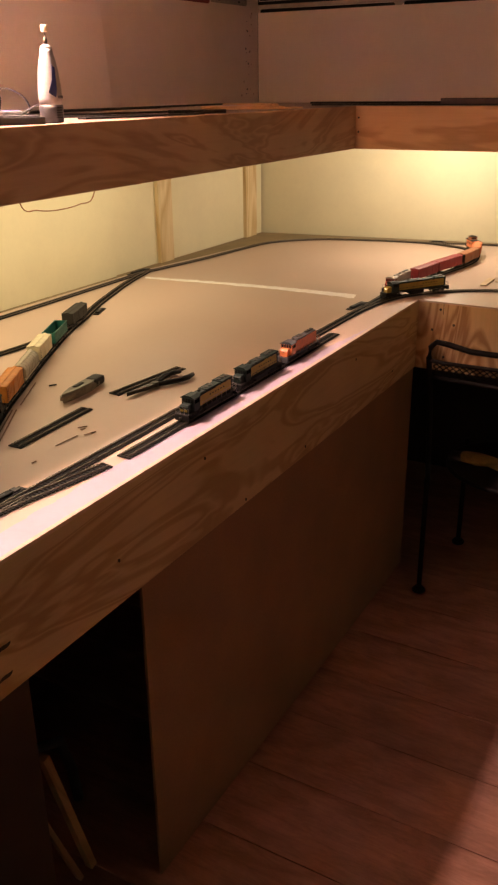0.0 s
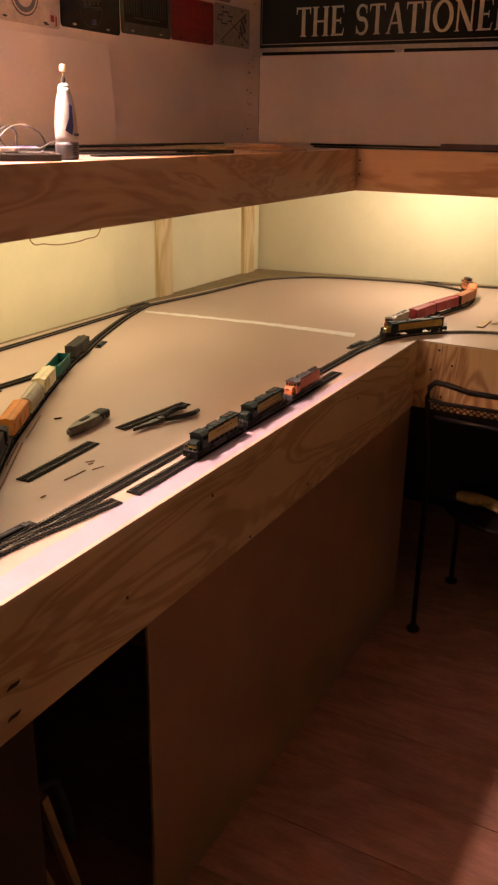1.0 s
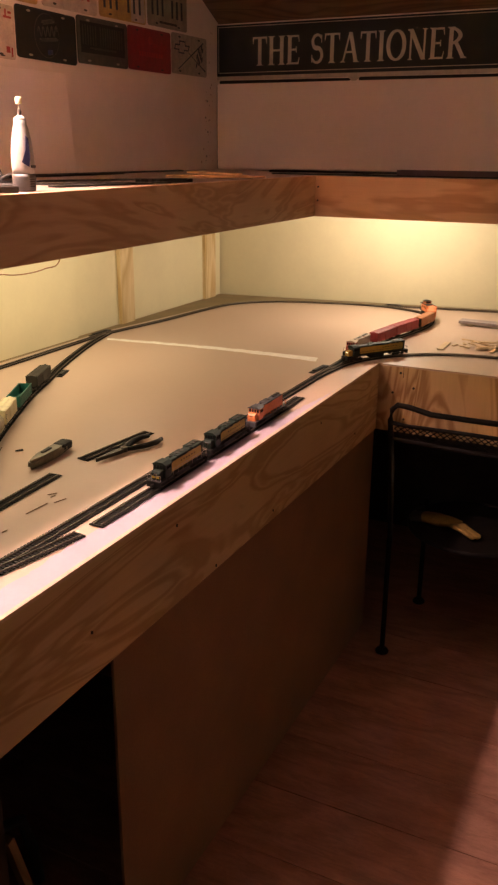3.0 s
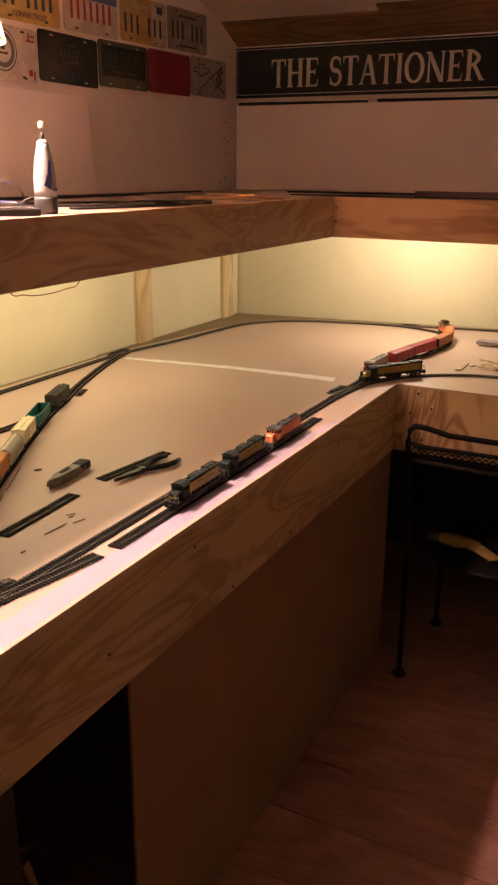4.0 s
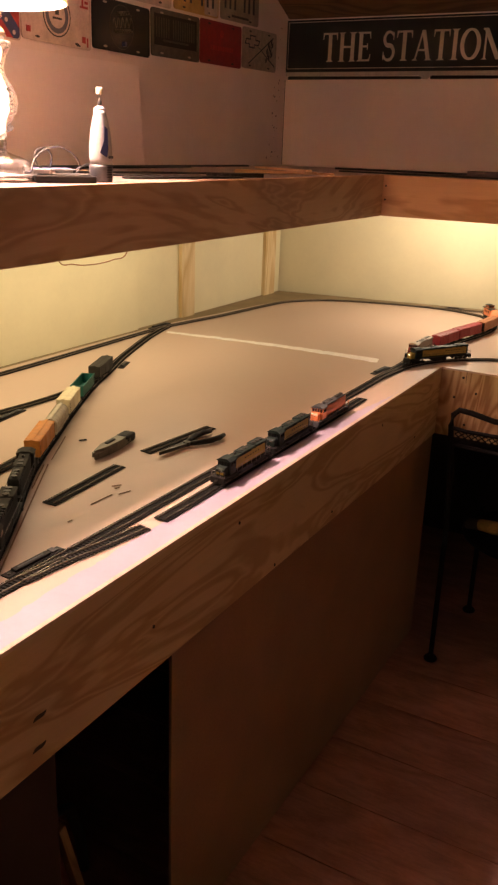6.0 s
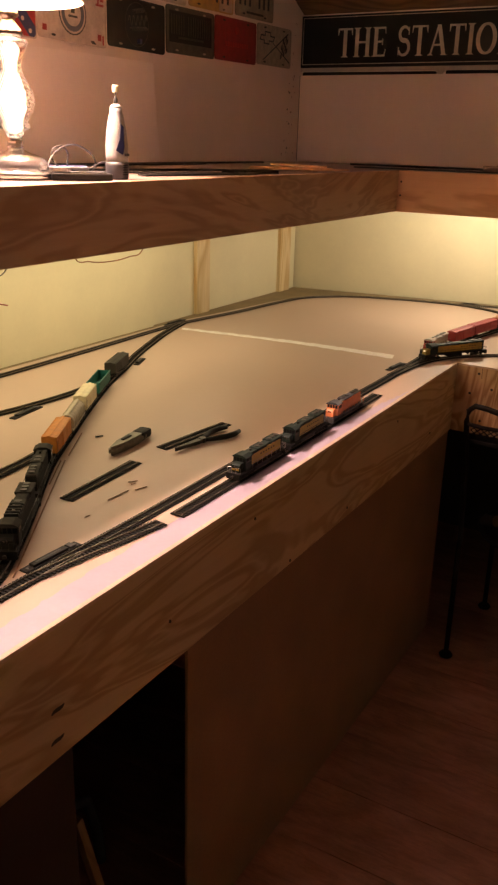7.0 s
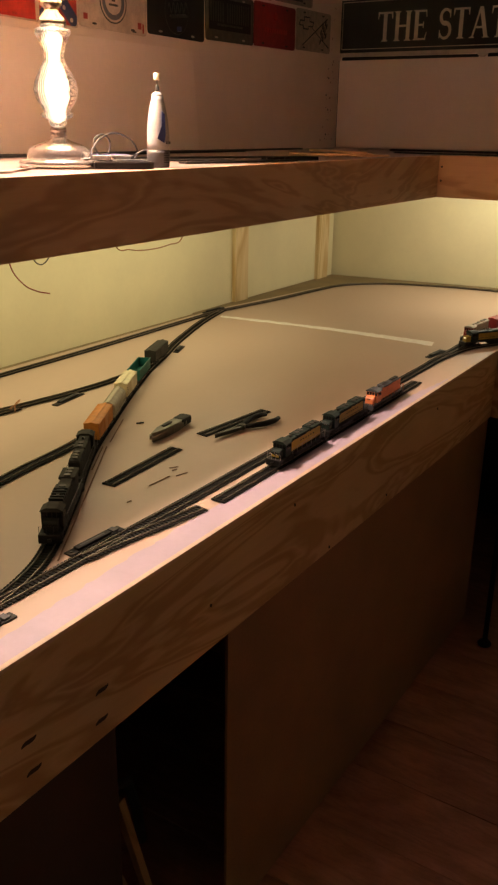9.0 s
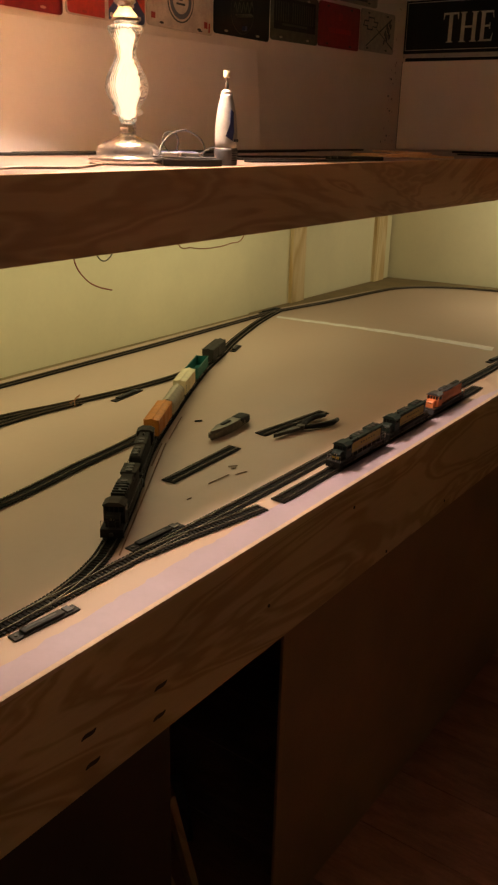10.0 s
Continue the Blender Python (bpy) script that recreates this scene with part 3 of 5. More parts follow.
def hopper(m, label, colour, L=0.150):
    t = thing("toy_hopper", m, label, "model hopper car", "model freight cars")
    h = L / 2
    M = Matrix(((0, 0, 1, 0), (1, 0, 0, 0), (0, 1, 0, 0), (0, 0, 0, 1)))
    bm = bmesh.new()
    a = [(0.0168 * math.cos(k * math.pi / 10), 0.033 + 0.0150 * math.sin(k * math.pi / 10)) for k in range(11)] + [(-0.0160, 0.020), (-0.008, 0.012), (0.008, 0.012), (0.0160, 0.020)]
    prism(bm, a, -h + 0.010, h - 0.010, M)
    part("body", bm, colour, t)
    for k in range(9):
        x = -h + 0.012 + k * (L - 0.024) / 8
        bm = bmesh.new()
        b = [(0.0176 * math.cos(j * math.pi / 10), 0.033 + 0.0158 * math.sin(j * math.pi / 10)) for j in range(11)] + [(-0.0170, 0.018), (0.0170, 0.018)]
        prism(bm, b, x - 0.0006, x + 0.0006, M)
        part("rib", bm, colour, t)
    part("roof_walk", boxed(-h + 0.008, h - 0.008, -0.004, 0.004, 0.0485, 0.0497), M_HOPPER, t)
    part("side_sill", boxed(-h + 0.004, h - 0.004, -0.0168, 0.0168, 0.0135, 0.0175, 0.0005), colour, t)
    for s in (-1, 1):
        bm = bmesh.new()
        for y in (-0.012, 0.012):
            wire(bm, [(s * (h - 0.006), y, 0.0165), (s * (h - 0.006), y, 0.038), (s * (h - 0.013), y, 0.043)], 0.0007)
        part("end_rail", bm, M_STEEL, t)
        truck(t, s * (h - 0.026))
        coupler(t, s * (h - 0.001))
    return t


def gondola(m, label, colour, L=0.150, H=0.036):
    t = thing("toy_gondola", m, label, "model gondola car", "model freight cars")
    h = L / 2
    part("floor_plate", boxed(-h + 0.004, h - 0.004, -0.016, 0.016, 0.0135, 0.0165), colour, t)
    for s in (-1, 1):
        bm = bmesh.new()
        box(bm, -h + 0.004, h - 0.004, s * 0.016 - 0.0007, s * 0.016 + 0.0007, 0.0145, H, None, 0.0003)
        box(bm, -h + 0.003, h - 0.003, s * 0.0166 - 0.0010, s * 0.0166 + 0.0010, H - 0.002, H + 0.0004)
        for k in range(11):
            x = -h + 0.008 + k * (L - 0.016) / 10
            box(bm, x - 0.0008, x + 0.0008, s * 0.0170 - 0.0007, s * 0.0170 + 0.0007, 0.0150, H - 0.001)
        part("side", bm, colour, t)
        part("end", boxed(s * (h - 0.004) - 0.0008, s * (h - 0.004) + 0.0008, -0.0155, 0.0155, 0.0150, H - 0.0004, 0.0003), colour, t)
        truck(t, s * (h - 0.026))
        coupler(t, s * (h - 0.001))
    return t


def caboose(m, label, colour, roof, L=0.115, H=0.044):
    t = thing("toy_caboose", m, label, "model caboose", "model freight cars")
    h = L / 2
    M = Matrix(((0, 0, 1, 0), (1, 0, 0, 0), (0, 1, 0, 0), (0, 0, 0, 1)))
    part("body", boxed(-h + 0.016, h - 0.016, -0.0158, 0.0158, 0.0150, H, 0.0008), colour, t)
    part("platform", boxed(-h + 0.003, h - 0.003, -0.0160, 0.0160, 0.0120, 0.0150, 0.0005), M_BLACK, t)
    bm = bmesh.new()
    prism(bm, [(-0.0175, H - 0.001), (0.0175, H - 0.001), (0.0175, H + 0.0005), (0.0, H + 0.0035), (-0.0175, H + 0.0005)], -h + 0.004, h - 0.004, M)
    part("roof", bm, roof, t)
    cu = part("cupola", boxed(-0.004, 0.026, -0.0135, 0.0135, H + 0.001, H + 0.0125, 0.0008), colour, t)
    bm = bmesh.new()
    prism(bm, [(-0.0150, H + 0.0122), (0.0150, H + 0.0122), (0.0150, H + 0.0132), (0.0, H + 0.0155), (-0.0150, H + 0.0132)], -0.0055, 0.0275, M)
    part("cupola_roof", bm, roof, cu)
    for s in (-1, 1):
        for x in (-0.024, -0.004, 0.016):
            part("window", boxed(x, x + 0.008, s * 0.0158 - 0.0004, s * 0.0158 + 0.0004, 0.028, 0.037, 0.0002), M_WINDOW, t)
        for x in (0.001, 0.013):
            part("window", boxed(x, x + 0.007, s * 0.0135 - 0.0004, s * 0.0135 + 0.0004, H + 0.005, H + 0.0105), M_WINDOW, cu)
        part("cupola_pane", boxed(0.011 + s * 0.015 - 0.0004, 0.011 + s * 0.015 + 0.0004, -0.010, 0.010, H + 0.005, H + 0.0105), M_WINDOW, cu)
        bm = bmesh.new()
        for y in (-0.015, 0.015):
            wire(bm, [(s * (h - 0.005), y, 0.0145), (s * (h - 0.005), y, H)])
        wire(bm, [(s * (h - 0.005), -0.015, 0.027), (s * (h - 0.005), 0.015, 0.027)])
        part("railing", bm, M_STEEL, t)
        truck(t, s * (h - 0.026))
        coupler(t, s * (h - 0.001))
    return t


RH = 0.0056      # rail head over the tabletop


def on_track(pts, s, flip=False, lift=0.0):
    """A pose on a track's centre line, s metres along it."""
    line = spline(pts, 0.004)
    i = max(6, min(len(line) - 7, int(s / 0.004)))
    a, b = line[i - 6], line[i + 6]
    x, y, _ = line[i]
    return pose(x, y, ZT + RH + lift, 0, 0, math.degrees(math.atan2(b[1] - a[1], b[0] - a[0])) + (180 if flip else 0))


def straight(x, y, heading):
    return pose(x, y, ZT + RH, 0, 0, heading)


# siding: two green and yellow units and an orange one
L1 = "dark green and yellow toy diesel locomotive parked on the siding"
diesel(straight(1.054, -2.163, -90), L1, M_GREEN, M_YELLOW, M_GREEN, M_GREEN, M_GREEN, L=0.205, stripes=M_YELLOW, railing=M_SILVER)
diesel(straight(1.054, -1.947, -90), "dark green and yellow toy diesel coupled behind its twin", M_GREEN, M_YELLOW, M_GREEN, M_GREEN, M_GREEN, L=0.205)
diesel(straight(1.053, -1.722, -90), "bright orange toy diesel with a dark grey roof", M_ORANGE, M_ORANGE, M_ORANGE, M_ORANGE, M_DGREY, L=0.195, flare=False, railing=M_ORANGE)
# unit on the curve at the inner corner
diesel(on_track(P_FRONT, 0.352, True), "green and yellow toy diesel with lit headlight on the curve", M_GREEN, M_YELLOW, M_GREEN, M_YELLOW, M_GREEN, L=0.262, lit=True)
# red train on the far loop
diesel(on_track(P_RED, 0.130, True), "red and silver toy diesel at the head of a freight train", M_SILVER, M_SILVER, M_LOCORED, M_LOCORED, M_SILVER, L=0.190)
boxcar(on_track(P_RED, 0.312), "red toy boxcar behind the red locomotive", M_RED, L=0.160)
boxcar(on_track(P_RED, 0.487), "long red toy boxcar in the freight train", M_RED, L=0.180)
boxcar(on_track(P_RED, 0.664), "orange-brown toy boxcar with dark ends", M_TANCAR, L=0.160, ends=M_BROWN)
boxcar(on_track(P_RED, 0.820), "orange toy boxcar on the far curve", M_ORANGE, L=0.140)
caboose(on_track(P_RED, 0.950), "orange toy caboose with a brown roof", M_ORANGE, M_BROWN, L=0.105)
# dark train on the diagonal track
Y0 = 0.285
diesel(on_track(P_YARD, Y0 + 0.115, True) @ Matrix.Diagonal((1, 1.18, 1.14, 1)), "weathered dark grey toy diesel at the head of the yard train", M_GREY, M_GREY, M_GREY, M_GREY, M_ROOFGREY, L=0.225, flare=True, ribs=5)
diesel(on_track(P_YARD, Y0 + 0.345, False) @ Matrix.Diagonal((1, 1.1, 1.08, 1)), "weathered dark grey toy diesel running backwards", M_GREY, M_GREY, M_GREY, M_GREY, M_ROOFGREY, L=0.210, flare=False)
boxcar(on_track(P_YARD, Y0 + 0.535), "bright orange toy boxcar in the yard train", M_BOXORANGE, L=0.145, H=0.050)
hopper(on_track(P_YARD, Y0 + 0.690), "pale grey round-topped toy hopper car", M_HOPPER, L=0.145)
boxcar(on_track(P_YARD, Y0 + 0.835), "cream toy boxcar in the yard train", M_CREAM, L=0.125, H=0.049)
gondola(on_track(P_YARD, Y0 + 0.992), "empty teal green toy gondola car", M_TEAL, L=0.140, H=0.043)
boxcar(on_track(P_YARD, Y0 + 1.190), "dark brown toy boxcar at the end of the train", M_BROWN, L=0.140, H=0.044)


# ---- switch machines and loose track ----
def switch_machine(x, y, heading, L=0.105):
    t = thing("switch_machine", pose(x, y, ZT, 0, 0, heading), "black plastic switch machine beside the track", "switch machine", "switch machines")
    h = L / 2
    bm = bmesh.new()
    box(bm, -h, h, -0.009, 0.009, 0.0, 0.003, None, 0.001)
    part("base", bm, M_BLACK, t)
    part("housing", boxed(-h * 0.7, h * 0.55, -0.0065, 0.0065, 0.003, 0.0075, 0.0015), M_BLACK, t)
    part("lever", boxed(h * 0.62, h * 0.82, -0.006, 0.009, 0.003, 0.006, 0.001), M_DGREY, t)
    part("slot", boxed(-h * 0.55, h * 0.35, -0.0018, 0.0018, 0.0075, 0.0079), M_DGREY, t)
    for k in (-1, 1):
        bm = bmesh.new()
        cyl(bm, (k * h * 0.86, 0, 0.0036), 0.0028, 0.0015)
        part("screw", bm, M_STEEL, t)


for x, y, hd, L in ((0.974, -2.705, 88, 0.125), (1.031, -2.995, 86, 0.110), (0.384, -2.16, 98, 0.115), (0.978, -1.160, 86, 0.115), (0.040, -1.03, 92, 0.13), (0.298, -1.585, 112, 0.080), (1.034, -3.15, 86, 0.1), (0.84, 0.085, 8, 0.08)):
    switch_machine(x, y, hd, L)
# loose nine-inch straights
lay_track([(0.834, -2.512), (0.827, -2.39), (0.820, -2.277)], "loose straight of toy track lying on the tabletop", dz=0.0005)
lay_track([(0.816, -2.178), (0.829, -2.06), (0.842, -1.945)], "loose straight of toy track beside the pliers", dz=0.0005)

# ---- tools on the table ----
def utility_knife(m):
    t = thing("utility_knife", m, "grey utility knife lying on the tabletop", "knife")
    bm = bmesh.new()
    out = [(-0.080, -0.004), (-0.074, -0.010), (-0.03, -0.013), (0.02, -0.016), (0.060, -0.018), (0.078, -0.013), (0.080, 0.003), (0.066, 0.014), (0.02, 0.011), (-0.03, 0.010), (-0.074, 0.007)]
    prism(bm, out, 0.001, 0.022)
    bmesh.ops.bevel(bm, geom=list(bm.edges), offset=0.0062, segments=3, affect="EDGES")
    part("handle", bm, surface("worn_grey_metal", (0.18, 0.165, 0.13), 0.42, 0.5, vary=0.35, scale=40), t)
    part("slider", boxed(-0.022, 0.012, -0.004, 0.005, 0.020, 0.0245, 0.0015), M_BLACK, t)
    part("grip", boxed(0.036, 0.0805, -0.0175, 0.0130, 0.003, 0.0235, 0.007), M_BLACK, t)


utility_knife(pose(0.742, -2.208, ZT, 0, 0, 97))


def pliers(m):
    t = thing("pliers", m, "long-nose pliers with dark rubber grips", "pliers")
    for s in (-1, 1):
        bm = bmesh.new()
        prism(bm, [(0.0, s * 0.006), (-0.02, s * 0.008), (-0.088, s * 0.0022), (-0.090, s * 0.0004), (0.0, 0.0)][::s], 0.004, 0.012)
        part("jaw", bm, M_STEEL, t)
        bm = bmesh.new()
        tube(bm, [(0.004, s * 0.002, 0.008), (0.025, s * 0.013, 0.008), (0.055, s * 0.024, 0.008), (0.085, s * 0.026, 0.008), (0.108, s * 0.020, 0.008)], [0.005, 0.0062, 0.0068, 0.0065, 0.005], 10)
        part("grip", bm, M_BLACK, t, smooth=True)
    bm = bmesh.new()
    cyl(bm, (0, 0, 0.0085), 0.0085, 0.011, "z", 18)
    part("pivot", bm, M_STEEL, t)


pliers(pose(0.869, -2.095, ZT, 0, 0, 81))


def stick(a, b, w=0.004, h=0.002, label="thin sliver of wood on the tabletop", mat=None, z=None):
    a, b = Vector((*a, 0)), Vector((*b, 0))
    d = b - a
    bm = bmesh.new()
    box(bm, -d.length / 2, d.length / 2, -w / 2, w / 2, 0, h, None, min(w, h) * 0.15)
    c = (a + b) / 2
    ob = part("wood_strip", bm, mat or M_SCRAP)
    ob.matrix_basis = pose(c.x, c.y, (ZT if z is None else z) + 0.0009, 0, 0, math.degrees(math.atan2(d.y, d.x)))
    return tagged(ob, label, "wood strip", "loose wood strips")


M_SCRAP = plywood("pale_balsa", 0, (0.76, 0.62, 0.40), (0.66, 0.50, 0.30), 1.0)
M_SCRAPD = surface("brown_stained_strip", (0.20, 0.11, 0.06), 0.7, vary=0.2, scale=50)
for a, b in (((0.901, -2.472), (0.904, -2.412)), ((0.877, -2.378), (0.888, -2.362)), ((0.914, -2.403), (0.922, -2.376)), ((0.917, -2.556), (0.918, -2.545)), ((0.890, -2.385), (0.893, -2.374))):
    stick(a, b, 0.0022, 0.0015, "short brown sliver on the tabletop", M_SCRAPD)
stick((0.645, -2.205), (0.655, -2.19), 0.003, 0.003, "small black lever beside the yard train", M_BLACK)
stick((0.690, -2.358), (0.973, -2.79), 0.0025, 0.0015, "long thin brown strip beside the yard train", M_SCRAPD)
stick((0.684, -2.364), (0.755, -2.475), 0.0022, 0.0015, "thin brown strip beside the yard train", M_SCRAPD)
stick((0.60, -2.20), (0.677, -2.332), 0.0022, 0.0015, "thin brown strip beside the yard train", M_SCRAPD)
stick((1.250, -0.70), (1.248, -0.575), 0.022, 0.004, "flat pale balsa offcut on the tabletop")
stick((1.275, -0.62), (1.285, -0.59), 0.008, 0.003, "small pale balsa offcut")
rng = random.Random(5)
for k in range(16):
    cx, cy, an, ln = 1.37 + rng.uniform(-0.065, 0.065), -0.575 + rng.uniform(-0.06, 0.05), rng.uniform(0, 3.14), rng.uniform(0.03, 0.085)
    stick((cx - ln / 2 * math.cos(an), cy - ln / 2 * math.sin(an)), (cx + ln / 2 * math.cos(an), cy + ln / 2 * math.sin(an)), rng.uniform(0.008, 0.014), 0.0035, "pale balsa offcut in a small heap", z=ZT + 0.0008 * k)
ob = part("roadbed_strip", boxed(-0.20, 0.20, -0.028, 0.028, 0.0, 0.012, 0.002), paint("grey_foam", (0.36, 0.31, 0.30), 0.8))
ob.matrix_basis = pose(1.405, -0.205, ZT + 0.0083, 0, 0, -2)
tagged(ob, "grey foam roadbed strip propped on the tabletop", "foam strip")
for dx in (-0.15, 0.15):
    o = part("wood_strip", boxed(-0.012, 0.012, -0.02, 0.02, 0, 0.008, 0.001), M_SCRAP)
    o.matrix_basis = pose(1.405 + dx, -0.205 - dx * 0.035, ZT + 0.0002)
    tagged(o, "small wood block under the foam strip", "wood strip", "loose wood strips")

# ---- table lamp on the shelf ----
M_SATIN = surface("satin_silver", (0.82, 0.78, 0.74), 0.24, 0.85, vary=0.1, scale=30, relief=0.0)


def table_lamp(x, y):
    t = thing("table_lamp", pose(x, y, ZS) @ Matrix.Scale(0.985, 4), "lit table lamp with clear glass body, metal foot and fabric shade", "lamp")
    bm = bmesh.new()
    lathe(bm, [(0.001, 0.0), (0.082, 0.0), (0.083, 0.011), (0.080, 0.014), (0.066, 0.015), (0.066, 0.024), (0.063, 0.033), (0.054, 0.042), (0.038, 0.048), (0.025, 0.052), (0.0175, 0.056), (0.015, 0.060)], 40)
    part("foot", bm, M_SATIN, t, "polished metal foot", smooth=True)
    bm = bmesh.new()
    lathe(bm, [(0.015, 0.059), (0.017, 0.062), (0.015, 0.066), (0.0165, 0.070), (0.0165, 0.076), (0.014, 0.080)], 28)
    part("collar", bm, M_CHROME, t, smooth=True)
    m, tr, p = nodes_of("clear_pressed_glass")
    p.inputs["Base Color"].default_value = (1.0, 0.96, 0.90, 1)
    p.inputs["Transmission Weight"].default_value = 0.92
    p.inputs["Roughness"].default_value = 0.06
    p.inputs["IOR"].default_value = 1.35
    wv = tr.nodes.new("ShaderNodeTexWave")
    wv.inputs["Scale"].default_value = 60.0
    wv.inputs["Distortion"].default_value = 2.0
    tr.links.new(coords(tr), wv.inputs["Vector"])
    bump(tr, p, wv.outputs["Fac"], 0.5, 0.002)
    bm = bmesh.new()
    lathe(bm, [(0.014, 0.080), (0.018, 0.084), (0.018, 0.092), (0.031, 0.097), (0.033, 0.103), (0.026, 0.108), (0.031, 0.116), (0.041, 0.131), (0.0445, 0.147), (0.041, 0.165), (0.031, 0.184), (0.022, 0.200), (0.020, 0.212), (0.023, 0.226), (0.030, 0.241), (0.036, 0.252), (0.035, 0.258), (0.022, 0.262)], 36)
    part("glass_body", bm, m, t, "glowing clear pressed glass body", smooth=True)
    # unseen glowing core, added so that the glass body looks lit
    bm = bmesh.new()
    lathe(bm, [(0.004, 0.088), (0.012, 0.096), (0.014, 0.118), (0.019, 0.135), (0.021, 0.150), (0.016, 0.174), (0.010, 0.198), (0.009, 0.214), (0.014, 0.242), (0.010, 0.255)], 20)
    part("glow_core", bm, glow("glass_glow", (1.0, 0.82, 0.67), 1.3), t, smooth=True)
    bm = bmesh.new()
    lathe(bm, [(0.022, 0.262), (0.028, 0.268), (0.026, 0.276), (0.014, 0.290), (0.014, 0.296), (0.022, 0.302), (0.020, 0.310), (0.009, 0.318), (0.009, 0.350), (0.016, 0.356), (0.016, 0.415), (0.010, 0.420)], 28)
    part("stem", bm, M_CHROME, t, "polished metal stem and socket", smooth=True)
    bm = bmesh.new()
    lathe(bm, [(0.010, 0.417), (0.018, 0.425), (0.032, 0.443), (0.035, 0.459), (0.028, 0.477), (0.009, 0.491)], 20)
    part("bulb", bm, glow("lit_bulb", PINK, BULB), t, smooth=True)
    m, tr, p = nodes_of("ivory_shade_fabric")
    tr.nodes.remove(p)
    d, tl, mx = tr.nodes.new("ShaderNodeBsdfDiffuse"), tr.nodes.new("ShaderNodeBsdfTranslucent"), tr.nodes.new("ShaderNodeMixShader")
    wv = tr.nodes.new("ShaderNodeTexWave")
    wv.inputs["Scale"].default_value = 40.0
    tr.links.new(coords(tr), wv.inputs["Vector"])
    col = ramp(tr, wv.outputs["Fac"], [(0.2, (0.80, 0.60, 0.27)), (0.8, (0.88, 0.68, 0.34))])
    tr.links.new(col, d.inputs[0])
    tr.links.new(col, tl.inputs[0])
    mx.inputs[0].default_value = 0.54
    tr.links.new(d.outputs[0], mx.inputs[1])
    tr.links.new(tl.outputs[0], mx.inputs[2])
    tr.links.new(mx.outputs[0], tr.nodes["Material Output"].inputs[0])
    bm = bmesh.new()
    n, prof = 96, [(0.145, 0.331), (0.085, 0.575)]
    rings = [[bm.verts.new(((r + 0.0016 * (k % 2)) * math.cos(k * math.tau / n), (r + 0.0016 * (k % 2)) * math.sin(k * math.tau / n), z)) for k in range(n)] for r, z in prof]
    for k in range(n):
        bm.faces.new((rings[0][k], rings[0][(k + 1) % n], rings[1][(k + 1) % n], rings[1][k]))
    part("shade", bm, m, t, "pleated ivory fabric shade")
    for r, z in prof:
        bm = bmesh.new()
        tube(bm, [((r + 0.001) * math.cos(k * math.tau / 48), (r + 0.001) * math.sin(k * math.tau / 48), z) for k in range(48)], 0.0022, 6, True)
        part("shade_trim", bm, M_CREAM, t)
    bm = bmesh.new()
    for k in range(3):
        a = k * math.tau / 3
        tube(bm, [(0.0, 0.0, 0.56), (0.085 * math.cos(a), 0.085 * math.sin(a), 0.573)], 0.0012, 5)
    for s in (-1, 1):
        tube(bm, [(0.0, s * 0.014, 0.42), (0.0, s * 0.040, 0.44), (0.0, s * 0.046, 0.48), (0.0, s * 0.03, 0.54), (0.0, 0.0, 0.562)], 0.0012, 5)
    part("harp", bm, M_CHROME, t)


table_lamp(*LAMP)

# under-shelf light fittings
for (x, y) in PUCKS:
    t = thing("under_shelf_light", pose(x, y, ZS - 0.018), "small white light fitting under the shelf", "light", "under-shelf lights")
    bm = bmesh.new()
    lathe(bm, [(0.001, 0.0), (0.034, 0.0), (0.034, -0.012), (0.026, -0.020), (0.001, -0.020)], 24)
    part("housing", bm, M_WHITE, t, smooth=True)


t = thing("strip_light", pose(TUBE[0], (TUBE[1] + TUBE[2]) / 2, ZS - 0.018), "long white strip light fitting under the shelf", "light")
part("housing", boxed(-0.03, 0.03, (TUBE[1] - TUBE[2]) / 2, (TUBE[2] - TUBE[1]) / 2, -0.035, -0.0005, 0.003), M_WHITE, t)


